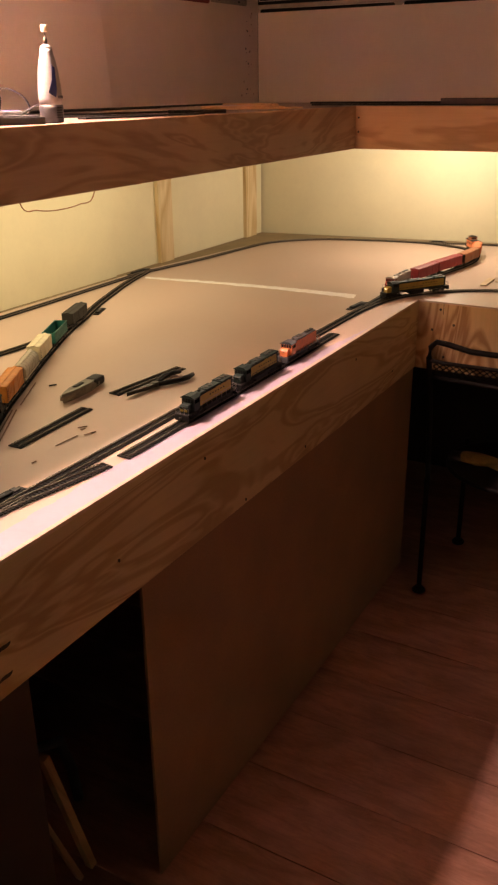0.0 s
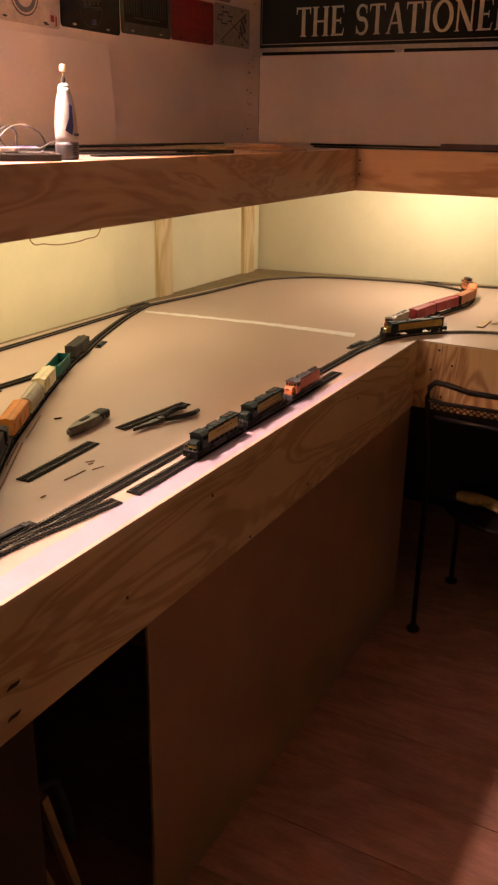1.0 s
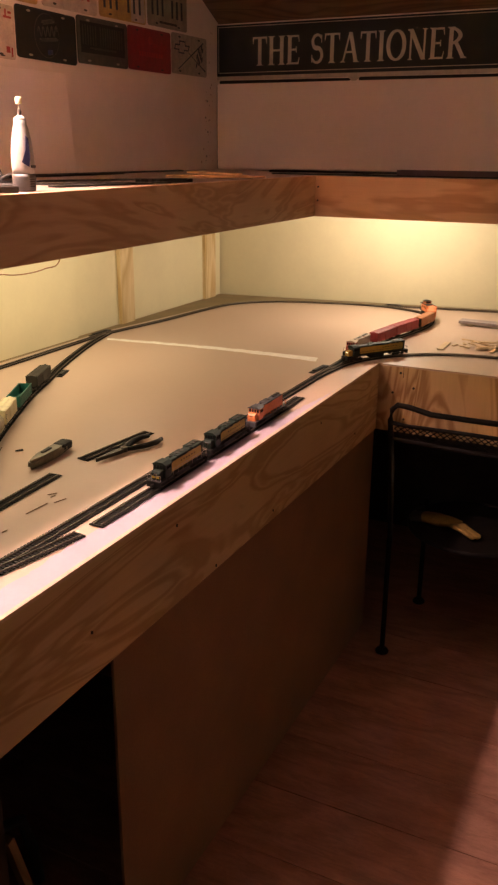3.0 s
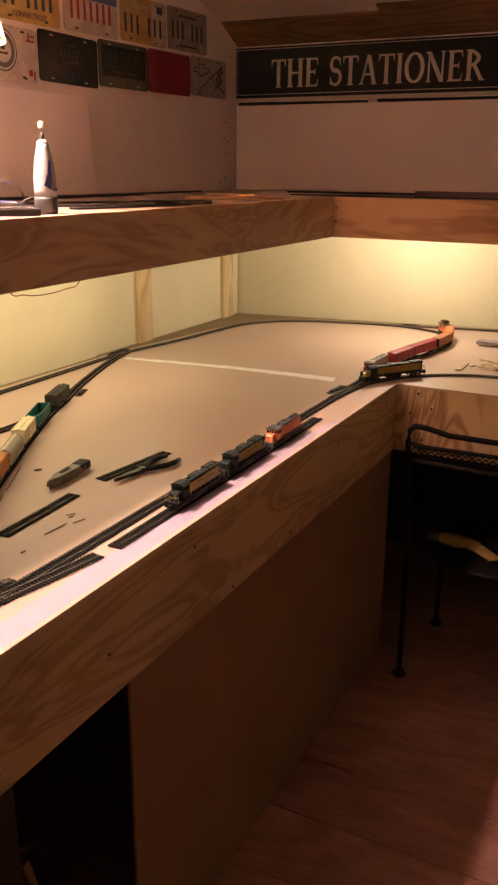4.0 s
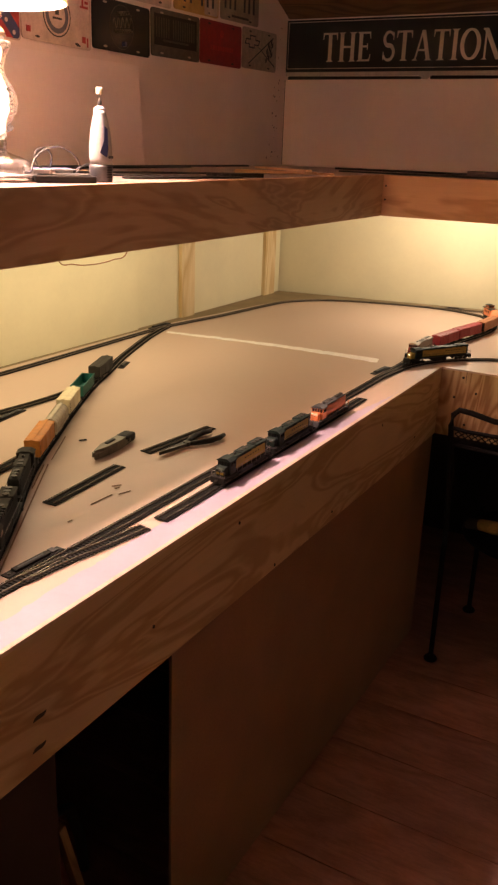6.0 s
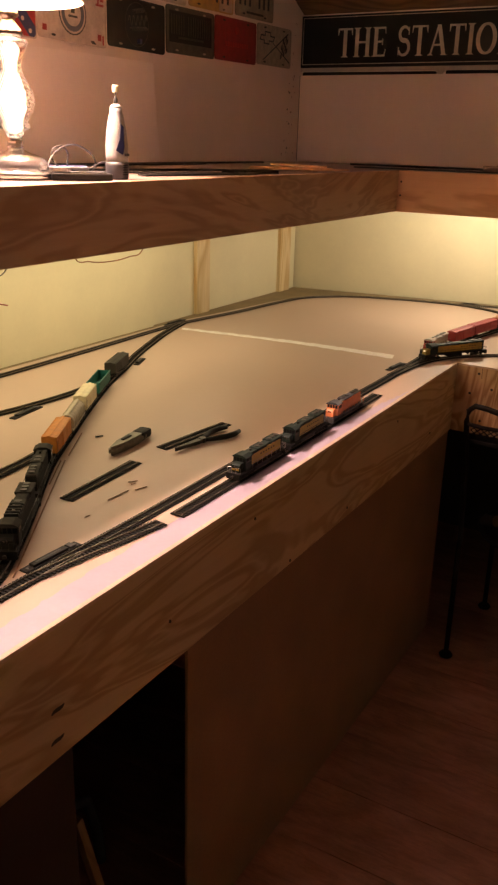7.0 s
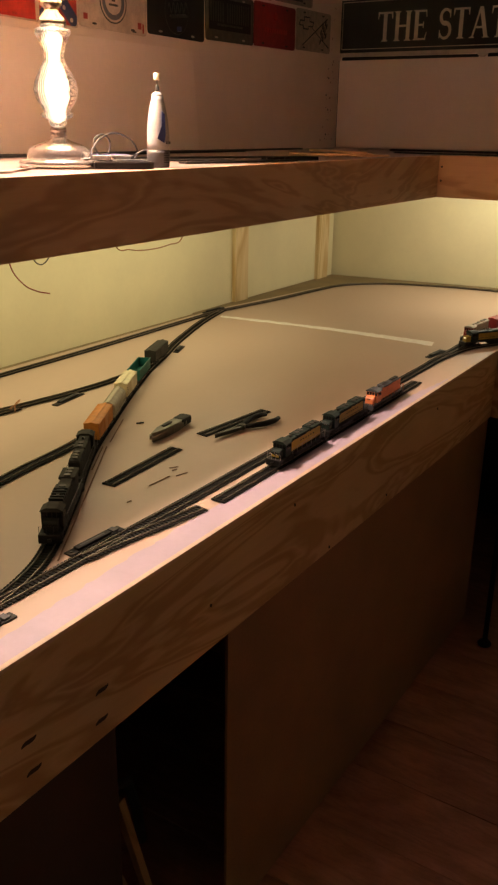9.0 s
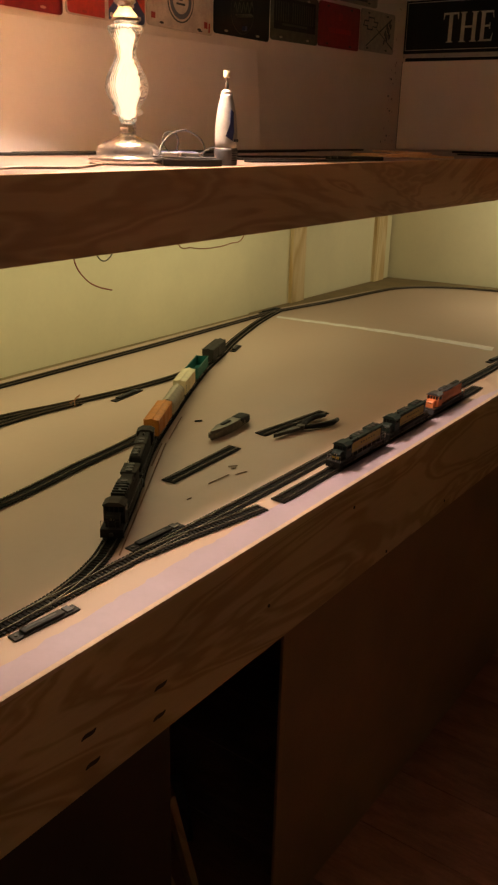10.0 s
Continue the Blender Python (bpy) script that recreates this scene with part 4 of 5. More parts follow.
# ---- rotary tool and clutter on the shelf ----
def rotary_tool(x, y):
    t = thing("rotary_tool", pose(x, y, ZS, 0, 0, 98) @ Matrix.Scale(0.93, 4), "white and blue rotary tool standing on its base", "tool")
    bm = bmesh.new()
    lathe(bm, [(0.024, 0.034), (0.0255, 0.050), (0.0250, 0.075), (0.022, 0.105), (0.0175, 0.130), (0.0140, 0.142), (0.0135, 0.150)], 28)
    part("body", bm, M_TOOL, t, "white plastic body", smooth=True)
    bm = bmesh.new()
    lathe(bm, [(0.0235, 0.0), (0.0255, 0.004), (0.0265, 0.030), (0.0255, 0.037)], 28)
    part("base_cap", bm, M_DGREY, t, "dark grey vented base", smooth=True)
    for k in range(5):
        o = part("vent", boxed(0.0245, 0.0272, -0.007, 0.007, 0.010 + k * 0.005, 0.0122 + k * 0.005), M_BLACK, t)
        o.matrix_basis = pose(0, 0, 0, 0, 0, -105)
    bm = bmesh.new()
    prism(bm, [(-0.006, 0.062), (0.010, 0.052), (0.013, 0.070), (0.012, 0.112), (0.006, 0.118), (0.004, 0.088)], 0.0185, 0.0256, pose(0, 0, 0, 90, 0, 0) @ pose(0, 0, 0))
    o = part("accent", bm, M_BLUE, t, "dark blue side accent")
    o.matrix_basis = pose(0, 0, 0, 0, 0, -50)
    part("switch", boxed(-0.008, 0.008, -0.0275, -0.0235, 0.050, 0.056, 0.001), M_DGREY, t)
    bm = bmesh.new()
    lathe(bm, [(0.0125, 0.150), (0.0130, 0.154), (0.0085, 0.157), (0.0060, 0.159)], 20)
    part("nose_cap", bm, M_WHITE, t, smooth=True)
    bm = bmesh.new()
    lathe(bm, [(0.0045, 0.158), (0.0045, 0.168), (0.0030, 0.172), (0.0014, 0.176), (0.0014, 0.186)], 14)
    part("collet", bm, M_STEEL, t, smooth=True)
    bm = bmesh.new()
    lathe(bm, [(0.0065, 0.183), (0.0072, 0.185), (0.0072, 0.195), (0.0065, 0.197)], 16)
    part("sanding_drum", bm, M_CREAM, t, "pale sanding drum", smooth=True)


rotary_tool(0.690, -2.157)


def cable(name, pts, r, mat, label, cat="cable"):
    P = [Vector(p) for p in pts]
    P = [2 * P[0] - P[1]] + P + [2 * P[-1] - P[-2]]
    out = []
    for i in range(1, len(P) - 2):
        for k in range(8):
            u = k / 8
            out.append(0.5 * ((2 * P[i]) + (P[i + 1] - P[i - 1]) * u + (2 * P[i - 1] - 5 * P[i] + 4 * P[i + 1] - P[i + 2]) * u * u + (3 * P[i] - P[i - 1] - 3 * P[i + 1] + P[i + 2]) * u ** 3))
    out.append(P[-2])
    bm = bmesh.new()
    tube(bm, out, r, 8)
    return tagged(part(name, bm, mat, smooth=True), label, cat)


t = thing("power_pack", pose(0.668, -2.270, ZS, 0, 0, 50), "black plastic power pack lying on the shelf", "power pack")
part("case", boxed(-0.045, 0.075, -0.03, 0.03, 0, 0.014, 0.003), M_BLACK, t)
part("rib", boxed(-0.035, 0.065, -0.02, 0.02, 0.014, 0.0165, 0.001), M_DGREY, t)
t = thing("controller", pose(0.625, -2.240, ZS + 0.0168, 0, 0, 52), "small grey hand controller with a blue face", "controller")
part("case", boxed(-0.042, 0.042, -0.022, 0.022, 0, 0.008, 0.002), M_WHITE, t)
part("face", boxed(-0.038, 0.038, -0.018, 0.018, 0.008, 0.0092, 0.0004), paint("glossy_blue_face", (0.12, 0.16, 0.45), 0.12), t, "glossy blue face")
t = thing("plug", pose(0.662, -2.298, ZS + 0.0166, 0, 0, 20), "small white plug on the power pack", "plug")
part("plug_body", boxed(-0.016, 0.016, -0.008, 0.008, 0, 0.009, 0.002), M_WHITE, t)
part("prong", boxed(0.016, 0.024, -0.004, -0.002, 0.003, 0.006), M_CHROME, t)
cable("cable", [(0.640, -2.330, ZS + 0.018), (0.645, -2.318, ZS + 0.020), (0.640, -2.304, ZS + 0.038), (0.640, -2.276, ZS + 0.059), (0.645, -2.236, ZS + 0.067), (0.650, -2.196, ZS + 0.052), (0.652, -2.181, ZS + 0.028), (0.655, -2.207, ZS + 0.013), (0.650, -2.255, ZS + 0.018)], 0.0019, M_DGREY, "dark cable looped on the shelf")
cable("cable", [(0.620, -2.234, ZS + 0.026), (0.620, -2.230, ZS + 0.050), (0.622, -2.252, ZS + 0.064), (0.626, -2.282, ZS + 0.056), (0.630, -2.284, ZS + 0.034), (0.640, -2.258, ZS + 0.017), (0.655, -2.225, ZS + 0.014), (0.660, -2.199, ZS + 0.024), (0.662, -2.165, ZS + 0.034), (0.664, -2.150, ZS + 0.023), (0.662, -2.166, ZS + 0.008), (0.660, -2.217, ZS + 0.004)], 0.0018, M_DGREY, "second dark cable looped beside the rotary tool")
cable("cable", [(0.60, -2.455, ZS + 0.003), (0.63, -2.48, ZS + 0.006), (0.67, -2.50, ZS + 0.007), (0.66, -2.53, ZS + 0.003), (0.70, -2.60, ZS + 0.004), (0.66, -2.70, ZS + 0.004), (0.71, -2.82, ZS + 0.003), (0.69, -3.1, ZS + 0.003)], 0.0024, paint("brown_flex", (0.22, 0.15, 0.11)), "brown lamp flex along the shelf edge")
for a, b, w, h in (((0.40, -2.02), (0.66, -1.66), 0.030, 0.004), ((0.62, -1.98), (0.70, -1.60), 0.030, 0.004), ((0.30, -1.95), (0.52, -1.45), 0.030, 0.005), ((0.10, -2.5), (0.14, -1.0), 0.032, 0.006), ((0.06, -2.2), (0.09, -0.5), 0.030, 0.006)):
    stick(a, b, w, h, "dark strip of toy track stored on the shelf", M_BLACK, ZS - 0.001)
for k in range(5):
    stick((0.60 + k * 0.018, -1.60), (0.66 + k * 0.014, -1.50), 0.010, 0.010, "small dark part lying on the shelf", M_BLACK, ZS - 0.001)
for k, (a, b) in enumerate((((0.46, -1.22), (0.71, -1.02)), ((0.50, -1.28), (0.73, -1.18)), ((0.48, -1.10), (0.71, -1.20)))):
    stick(a, b, 0.026, 0.006, "thin pale wood offcut on the shelf corner", plywood("offcut", 0, (0.56, 0.36, 0.20), (0.42, 0.25, 0.13), 3.0 + k), ZS - 0.001 + 0.006 * k)
stick((0.55, -0.60), (3.0, -0.58), 0.03, 0.005, "long dark strip on the shelf", M_BLACK, ZS - 0.001)
stick((0.40, -0.30), (2.6, -0.28), 0.03, 0.008, "long dark strip at the back of the shelf", M_BLACK, ZS - 0.001)
ob = part("foam_strip", boxed(1.02, 1.62, -0.59, -0.53, ZS, ZS + 0.022, 0.002), paint("purple_grey_foam", (0.10, 0.07, 0.075), 0.8))
tagged(ob, "dark purple-grey foam strip on the shelf", "foam strip")

for k, (x, y, a) in enumerate(((1.215, -0.250, 20), (1.245, -0.238, -25), (1.228, -0.262, 70), (1.262, -0.256, 5))):
    c, d = 0.016 * math.cos(radians(a)), 0.016 * math.sin(radians(a))
    stick((x - c, y - d), (x + c, y + d), 0.009, 0.004, "pale balsa scrap on the shelf", z=ZS - 0.001 + 0.004 * k)
# wires under the shelf
cable("wire", [(0.40, -2.01, 1.56), (0.40, -1.98, 1.385), (0.40, -1.92, 1.362), (0.40, -1.85, 1.354), (0.40, -1.76, 1.358), (0.40, -1.69, 1.382), (0.40, -1.66, 1.56)], 0.0016, paint("brown_wire", (0.36, 0.15, 0.06)), "thin brown wire sagging below the shelf", "wire")
cable("wire", [(0.30, -2.26, 1.56), (0.30, -2.245, 1.40), (0.30, -2.236, 1.34), (0.30, -2.20, 1.298), (0.30, -2.16, 1.277), (0.30, -2.118, 1.265)], 0.0017, paint("red_wire", (0.30, 0.06, 0.04)), "loose red wire end hanging below the shelf", "wire")
cable("wire", [(0.30, -2.185, 1.56), (0.30, -2.175, 1.42), (0.30, -2.172, 1.375), (0.30, -2.160, 1.350), (0.30, -2.140, 1.340), (0.30, -2.118, 1.350), (0.30, -2.104, 1.375), (0.30, -2.085, 1.42), (0.30, -2.06, 1.56)], 0.0017, paint("dark_wire", (0.06, 0.04, 0.03)), "small dark wire loop below the shelf", "wire")

# ---- sign ----
M_SIGN = paint("black_sign_paint", (0.011, 0.011, 0.013), 0.7, scale=12, spec=0.12)
M_LETTER = paint("cream_sign_paint", (0.46, 0.41, 0.375), 0.5, scale=30)
sign = thing("wall_sign", pose(0.004, 0.0, 1.945), "black wall sign with cream serif lettering and border", "sign")
ON_N = pose(0, 0, 0, 90, 0, 0)      # plan drawing to a wall that faces -y


def poly(bm, pts, z0, z1, m):
    area = sum(a[0] * b[1] - b[0] * a[1] for a, b in zip(pts, pts[1:] + pts[:1]))
    prism(bm, pts if area > 0 else pts[::-1], z0, z1, m)


SW, SH = 1.272, 0.232
bm = bmesh.new()
poly(bm, [(0, 0.028), (SW, 0.028), (SW, SH), (0, SH)], 0.010, 0.022, ON_N)
part("panel", bm, M_SIGN, sign)
for x0, x1, z0, z1 in ((0.007, SW - 0.007, 0.040, 0.0425), (0.007, SW - 0.007, SH - 0.010, SH - 0.0075), (0.007, 0.0095, 0.040, SH - 0.0075), (SW - 0.0095, SW - 0.007, 0.040, SH - 0.0075)):
    bm = bmesh.new()
    poly(bm, [(x0, z0), (x1, z0), (x1, z1), (x0, z1)], 0.022, 0.0228, ON_N)
    part("border_line", bm, M_LETTER, sign)
bm = bmesh.new()
poly(bm, [(0, 0.012), (SW, 0.012), (SW, 0.027), (0, 0.027)], 0.009, 0.020, ON_N)
poly(bm, [(SW / 2 - 0.026, 0.013), (SW / 2 - 0.006, -0.004), (SW / 2 + 0.006, -0.004), (SW / 2 + 0.026, 0.013)], 0.009, 0.0195, ON_N)
part("moulding", bm, M_LETTER, sign, "pale moulding with a centre point")
# the shadow gap below the moulding, put in as two black strips
for x0, x1 in ((0.008, SW / 2 - 0.022), (SW / 2 + 0.022, SW - 0.008)):
    bm = bmesh.new()
    poly(bm, [(x0, -0.003), (x1, -0.003), (x1 + (0.010 if x1 < SW / 2 else 0), 0.003), (x1, 0.009), (x0 + 0.006, 0.0115), (x0, 0.008)], 0.009, 0.014, ON_N)
    part("slot", bm, M_SIGN, sign)

TH, TN, SE = 0.165, 0.075, 0.055


def bar(x0, x1, z0, z1):
    return [(x0, z0), (x1, z0), (x1, z1), (x0, z1)]


def slant(x0, x1, z0, z1, w):
    return [(x0 - w / 2, z0), (x0 + w / 2, z0), (x1 + w / 2, z1), (x1 - w / 2, z1)]


def serif(x, w, z, up=True):
    s = SE if up else -SE
    return [(x - w - 0.085, z), (x + w + 0.085, z), (x + w, z + s), (x - w, z + s)]


def stroke(fn, n, w):
    """Quads along a curve with a width that follows its slope."""
    out = []
    P = [Vector(fn(i / n)) for i in range(n + 1)]
    L, R = [], []
    for i, p in enumerate(P):
        d = (P[min(i + 1, n)] - P[max(i - 1, 0)]).normalized()
        q = Vector((-d.y, d.x)) * (w(i / n, d) / 2)
        L.append(p + q)
        R.append(p - q)
    for i in range(n):
        out.append([tuple(R[i]), tuple(R[i + 1]), tuple(L[i + 1]), tuple(L[i])])
    return out


def stem(x, z0=0.0, z1=1.0):
    return [bar(x - TH / 2, x + TH / 2, z0, z1), serif(x, TH / 2, 0.0), serif(x, TH / 2, 1.0, False)]


contrast = lambda u, d: TN + (TH - TN) * abs(d.y) ** 1.5
LETTERS = {
    "T": (0.74, stem(0.37)[:2] + [bar(0.03, 0.71, 0.935, 1.0), [(0.03, 0.935), (0.09, 0.935), (0.05, 0.76), (0.03, 0.76)], [(0.65, 0.935), (0.71, 0.935), (0.71, 0.76), (0.69, 0.76)]]),
    "H": (0.88, stem(0.19) + stem(0.69) + [bar(0.19, 0.69, 0.47, 0.54)]),
    "E": (0.72, stem(0.19) + [bar(0.19, 0.62, 0.0, 0.065), bar(0.19, 0.62, 0.935, 1.0), bar(0.19, 0.50, 0.475, 0.54), [(0.58, 0.065), (0.62, 0.065), (0.66, 0.25), (0.64, 0.25)], [(0.58, 0.935), (0.62, 0.935), (0.64, 0.77), (0.62, 0.77)], bar(0.48, 0.51, 0.40, 0.61)]),
    "I": (0.40, stem(0.20)),
    "A": (0.86, [slant(0.13, 0.42, 0.0, 1.0, TN), slant(0.71, 0.44, 0.0, 1.0, TH), bar(0.24, 0.62, 0.31, 0.375), serif(0.13, 0.04, 0.0), serif(0.71, 0.07, 0.0)]),
    "N": (0.90, [bar(0.13, 0.13 + TN, 0.0, 1.0), bar(0.70, 0.70 + TN, 0.0, 1.0), slant(0.72, 0.15, 0.0, 1.0, TH * 1.15), serif(0.165, 0.03, 0.0), serif(0.735, 0.03, 1.0, False), bar(0.03, 0.16, 0.945, 1.0)]),
    "O": (0.88, stroke(lambda u: (0.44 + 0.34 * math.cos(u * math.tau), 0.5 + 0.47 * math.sin(u * math.tau)), 32, contrast)),
    "R": (0.84, stem(0.19) + stroke(lambda u: (0.22 + 0.33 * math.sin(u * math.pi) ** 0.7, 0.965 - 0.49 * u), 16, contrast) + [slant(0.72, 0.40, 0.0, 0.50, TH), serif(0.74, 0.05, 0.0)]),
    "S": (0.62, stroke(lambda u: (0.31 + 0.21 * math.cos(0.5 + u * 4.4), 0.74 + 0.23 * math.sin(0.5 + u * 4.4)), 16, lambda u, d: TN + (TH * 0.9 - TN) * u) + stroke(lambda u: (0.30 + 0.23 * math.cos(1.75 - u * 4.5), 0.28 + 0.25 * math.sin(1.75 - u * 4.5)), 16, lambda u, d: TH * 0.9 - (TH * 0.9 - TN) * u) + [bar(0.49, 0.52, 0.70, 0.97), bar(0.06, 0.09, 0.03, 0.30)]),
    " ": (0.44, []),
}
word = "THE STATIONER"
total = sum(LETTERS[c][0] for c in word)
CH, CX = 0.112, 0.922 / total
x = 0.172
for c in word:
    adv, polys = LETTERS[c]
    if polys:
        bm = bmesh.new()
        for k, pl in enumerate(polys):
            poly(bm, [(x + u * CX, 0.067 + v * CH) for u, v in pl], 0.022, 0.0232 + 0.00004 * (k % 7), ON_N)
        part("letter", bm, M_LETTER, sign)
    x += adv * CX

# ---- plates on the side wall ----
ON_W = Matrix(((0, 0, 1, 0), (1, 0, 0, 0), (0, 1, 0, 0), (0, 0, 0, 1)))      # plan drawing to the wall that faces +x


def rounded(w, h, r=0.012, n=4):
    out = []
    for cx, cy, a0 in ((w - r, h - r, 0), (r, h - r, 90), (r, r, 180), (w - r, r, 270)):
        out += [(cx + r * math.cos(radians(a0 + 90 * k / n)), cy + r * math.sin(radians(a0 + 90 * k / n))) for k in range(n + 1)]
    return out


def words(text, size, mat, parent, u, v, squeeze=1.0, lift=0.004):
    cu = bpy.data.curves.new("text", "FONT")
    cu.body, cu.size, cu.extrude = text, size, 0.0003
    ob = bpy.data.objects.new("text", cu)
    me = bpy.data.meshes.new_from_object(ob)
    bpy.data.objects.remove(ob)
    me.materials.append(mat)
    o = new("lettering", me)
    o.parent = parent
    o.matrix_basis = Matrix.Translation((lift, u, v)) @ ON_W @ Matrix.Diagonal((squeeze, 1, 1, 1))
    return o


def wall_plate(y, z, label, base, marks=(), tilt=0.0, w=0.303, h=0.151):
    """A pressed plate: sheet, raised rim, bolts and painted shapes (outline, material)."""
    t = thing("number_plate", pose(0.0, y, z, tilt, 0, 0), label, "licence plate", "plates on the wall")
    bm = bmesh.new()
    poly(bm, rounded(w, h), 0.001, 0.003, ON_W)
    part("sheet", bm, base, t)
    bm = bmesh.new()
    o, i = rounded(w, h), [(0.004 + u * (w - 0.008) / w, 0.004 + v * (h - 0.008) / h) for u, v in rounded(w, h)]
    for k in range(len(o)):
        j = (k + 1) % len(o)
        poly(bm, [o[k], o[j], i[j], i[k]], 0.003, 0.0042, ON_W)
    part("rim", bm, base, t)
    for u in (0.065, w - 0.065):
        for v in (0.012, h - 0.012):
            bm = bmesh.new()
            poly(bm, [(u + 0.010 * math.cos(a) , v + 0.0035 * math.sin(a)) for a in np.linspace(0, math.tau, 9)[:-1]], 0.003, 0.0036, ON_W)
            part("slot", bm, P_SIL if base in DARKS else M_STEEL, t)
    for k, (shape, mat) in enumerate(marks):
        bm = bmesh.new()
        poly(bm, shape, 0.003, 0.0036 + 0.0001 * k, ON_W)
        part("marking", bm, mat, t)
    return t


def bars(u0, v0, v1, n, w, gap, mat, skip=None):
    out = []
    for k in range(n):
        if k == skip:
            continue
        u = u0 + k * (w + gap)
        out.append((bar(u, u + w, v0, v1), mat))
    return out


def disc(u, v, r, mat, n=24, s=1.0):
    return ([(u + r * s * math.cos(k * math.tau / n), v + r * math.sin(k * math.tau / n)) for k in range(n)], mat)


P_YEL = paint("aged_yellow_plate", (0.50, 0.33, 0.11), vary=0.25, scale=20)
P_WHT = paint("aged_white_plate", (0.55, 0.47, 0.42), vary=0.2, scale=20)
P_GRY = paint("grey_green_plate", (0.30, 0.27, 0.22), vary=0.25, scale=20)
P_BLK = paint("black_plate", (0.013, 0.012, 0.013), 0.55, spec=0.2)
P_DGR = paint("dark_olive_plate", (0.075, 0.07, 0.055), 0.5, vary=0.3)
P_RED = paint("red_plate", (0.24, 0.020, 0.028), 0.45)
P_DRD = paint("dark_red_plate", (0.16, 0.012, 0.02), 0.4)
P_BLU = paint("faded_blue_paint", (0.07, 0.10, 0.20), 0.5, vary=0.3)
P_NAVY = paint("navy_paint", (0.03, 0.04, 0.11), 0.5)
P_SIL = paint("silver_grey_plate", (0.36, 0.33, 0.29), 0.4, vary=0.2)
P_SLATE = paint("slate_ink", (0.11, 0.115, 0.15), 0.5)
P_INK = paint("dark_ink", (0.03, 0.03, 0.05), 0.5)
P_RDI = paint("red_ink", (0.33, 0.03, 0.03), 0.5)
P_DIM = paint("dim_grey_ink", (0.052, 0.047, 0.042), 0.5, vary=0.5, scale=60)
P_FAINT = paint("faint_olive_ink", (0.034, 0.031, 0.026), 0.55, vary=0.5, scale=90)
P_SCUFF = paint("brown_scuff", (0.40, 0.29, 0.235), 0.8, vary=0.4)
DARKS = (P_BLK, P_DGR, P_DRD)
Z1, Z2 = 1.938, 2.103
# lower row
wall_plate(-2.270, Z1 - 0.012, "dark red pressed plate on the wall", P_DRD, [(bar(0.05, 0.25, 0.05, 0.056), P_RDI), (bar(0.08, 0.22, 0.09, 0.096), P_RDI)], -1)
blue_band = [(0.155, 0.149), (0.185, 0.149), (0.30, 0.03), (0.30, 0.003), (0.275, 0.003), (0.155, 0.122)]
wall_plate(-1.955, Z1 - 0.010, "red plate with a blue diagonal band and white dots", P_WHT, [(bar(0.004, 0.14, 0.004, 0.147), P_RDI), (bar(0.155, 0.299, 0.004, 0.147), P_RDI), (blue_band, P_NAVY), ([(0.155, 0.003), (0.185, 0.003), (0.30, 0.122), (0.30, 0.149), (0.275, 0.149), (0.155, 0.03)], P_NAVY)] + [disc(0.165 + k * 0.028, 0.135 - k * 0.029, 0.006, P_WHT, 10) for k in range(5)] + [disc(0.165 + k * 0.028, 0.017 + k * 0.029, 0.006, P_WHT, 10) for k in (0, 1, 3, 4)], -1)
wall_plate(-1.648, Z1 - 0.006, "white plate with a round dark seal and small red marks", P_WHT, [disc(0.15, 0.080, 0.060, P_DIM), disc(0.15, 0.080, 0.056, P_WHT), disc(0.15, 0.080, 0.050, P_SLATE), disc(0.15, 0.080, 0.036, P_WHT), (bar(0.13, 0.17, 0.068, 0.074), P_DIM), (bar(0.142, 0.158, 0.08, 0.10), P_DIM), (bar(0.262, 0.278, 0.018, 0.036), P_RDI), (bar(0.284, 0.290, 0.008, 0.034), P_RDI), (bar(0.255, 0.290, 0.115, 0.121), P_RDI), (bar(0.262, 0.268, 0.121, 0.140), P_RDI), (bar(0.276, 0.290, 0.128, 0.135), P_RDI), (bar(0.02, 0.036, 0.02, 0.036), P_RDI), (bar(0.235, 0.252, 0.006, 0.010), P_DIM)], -1)
black = [disc(0.150, 0.076, 0.066, P_DIM, 28, 0.95), disc(0.150, 0.076, 0.0645, P_BLK, 28, 0.95)]
for u0, u1, v, amp, turns in ((0.105, 0.200, 0.084, 0.015, 4.5), (0.112, 0.195, 0.060, 0.004, 7.0), (0.125, 0.175, 0.112, 0.005, 4.0)):
    black += [(q, P_DIM) for q in stroke(lambda u: (u0 + (u1 - u0) * u, v + 0.010 * u + amp * math.sin(u * turns * math.tau)), int(turns * 8), lambda u, d: 0.0032)]
black += [(bar(0.15, 0.16, 0.020, 0.034), P_NAVY)]
wall_plate(-1.338, Z1, "black plate with a faint oval emblem", P_BLK, black, -0.5)
wall_plate(-1.026, Z1 + 0.008, "dark olive plate with a dim square picture", P_DGR, [(bar(0.02, 0.285, 0.036, 0.135), P_BLK)] + bars(0.030, 0.062, 0.124, 17, 0.006, 0.0085, P_FAINT, 6) + [(bar(0.07, 0.23, 0.050, 0.056), P_FAINT)], 0.5)
wall_plate(-0.718, Z1 + 0.013, "plain red plate with a small faint line", P_RED, bars(0.075, 0.052, 0.068, 10, 0.012, 0.005, P_RDI) + [disc(0.155, 0.110, 0.014, P_RDI)], 0.4)
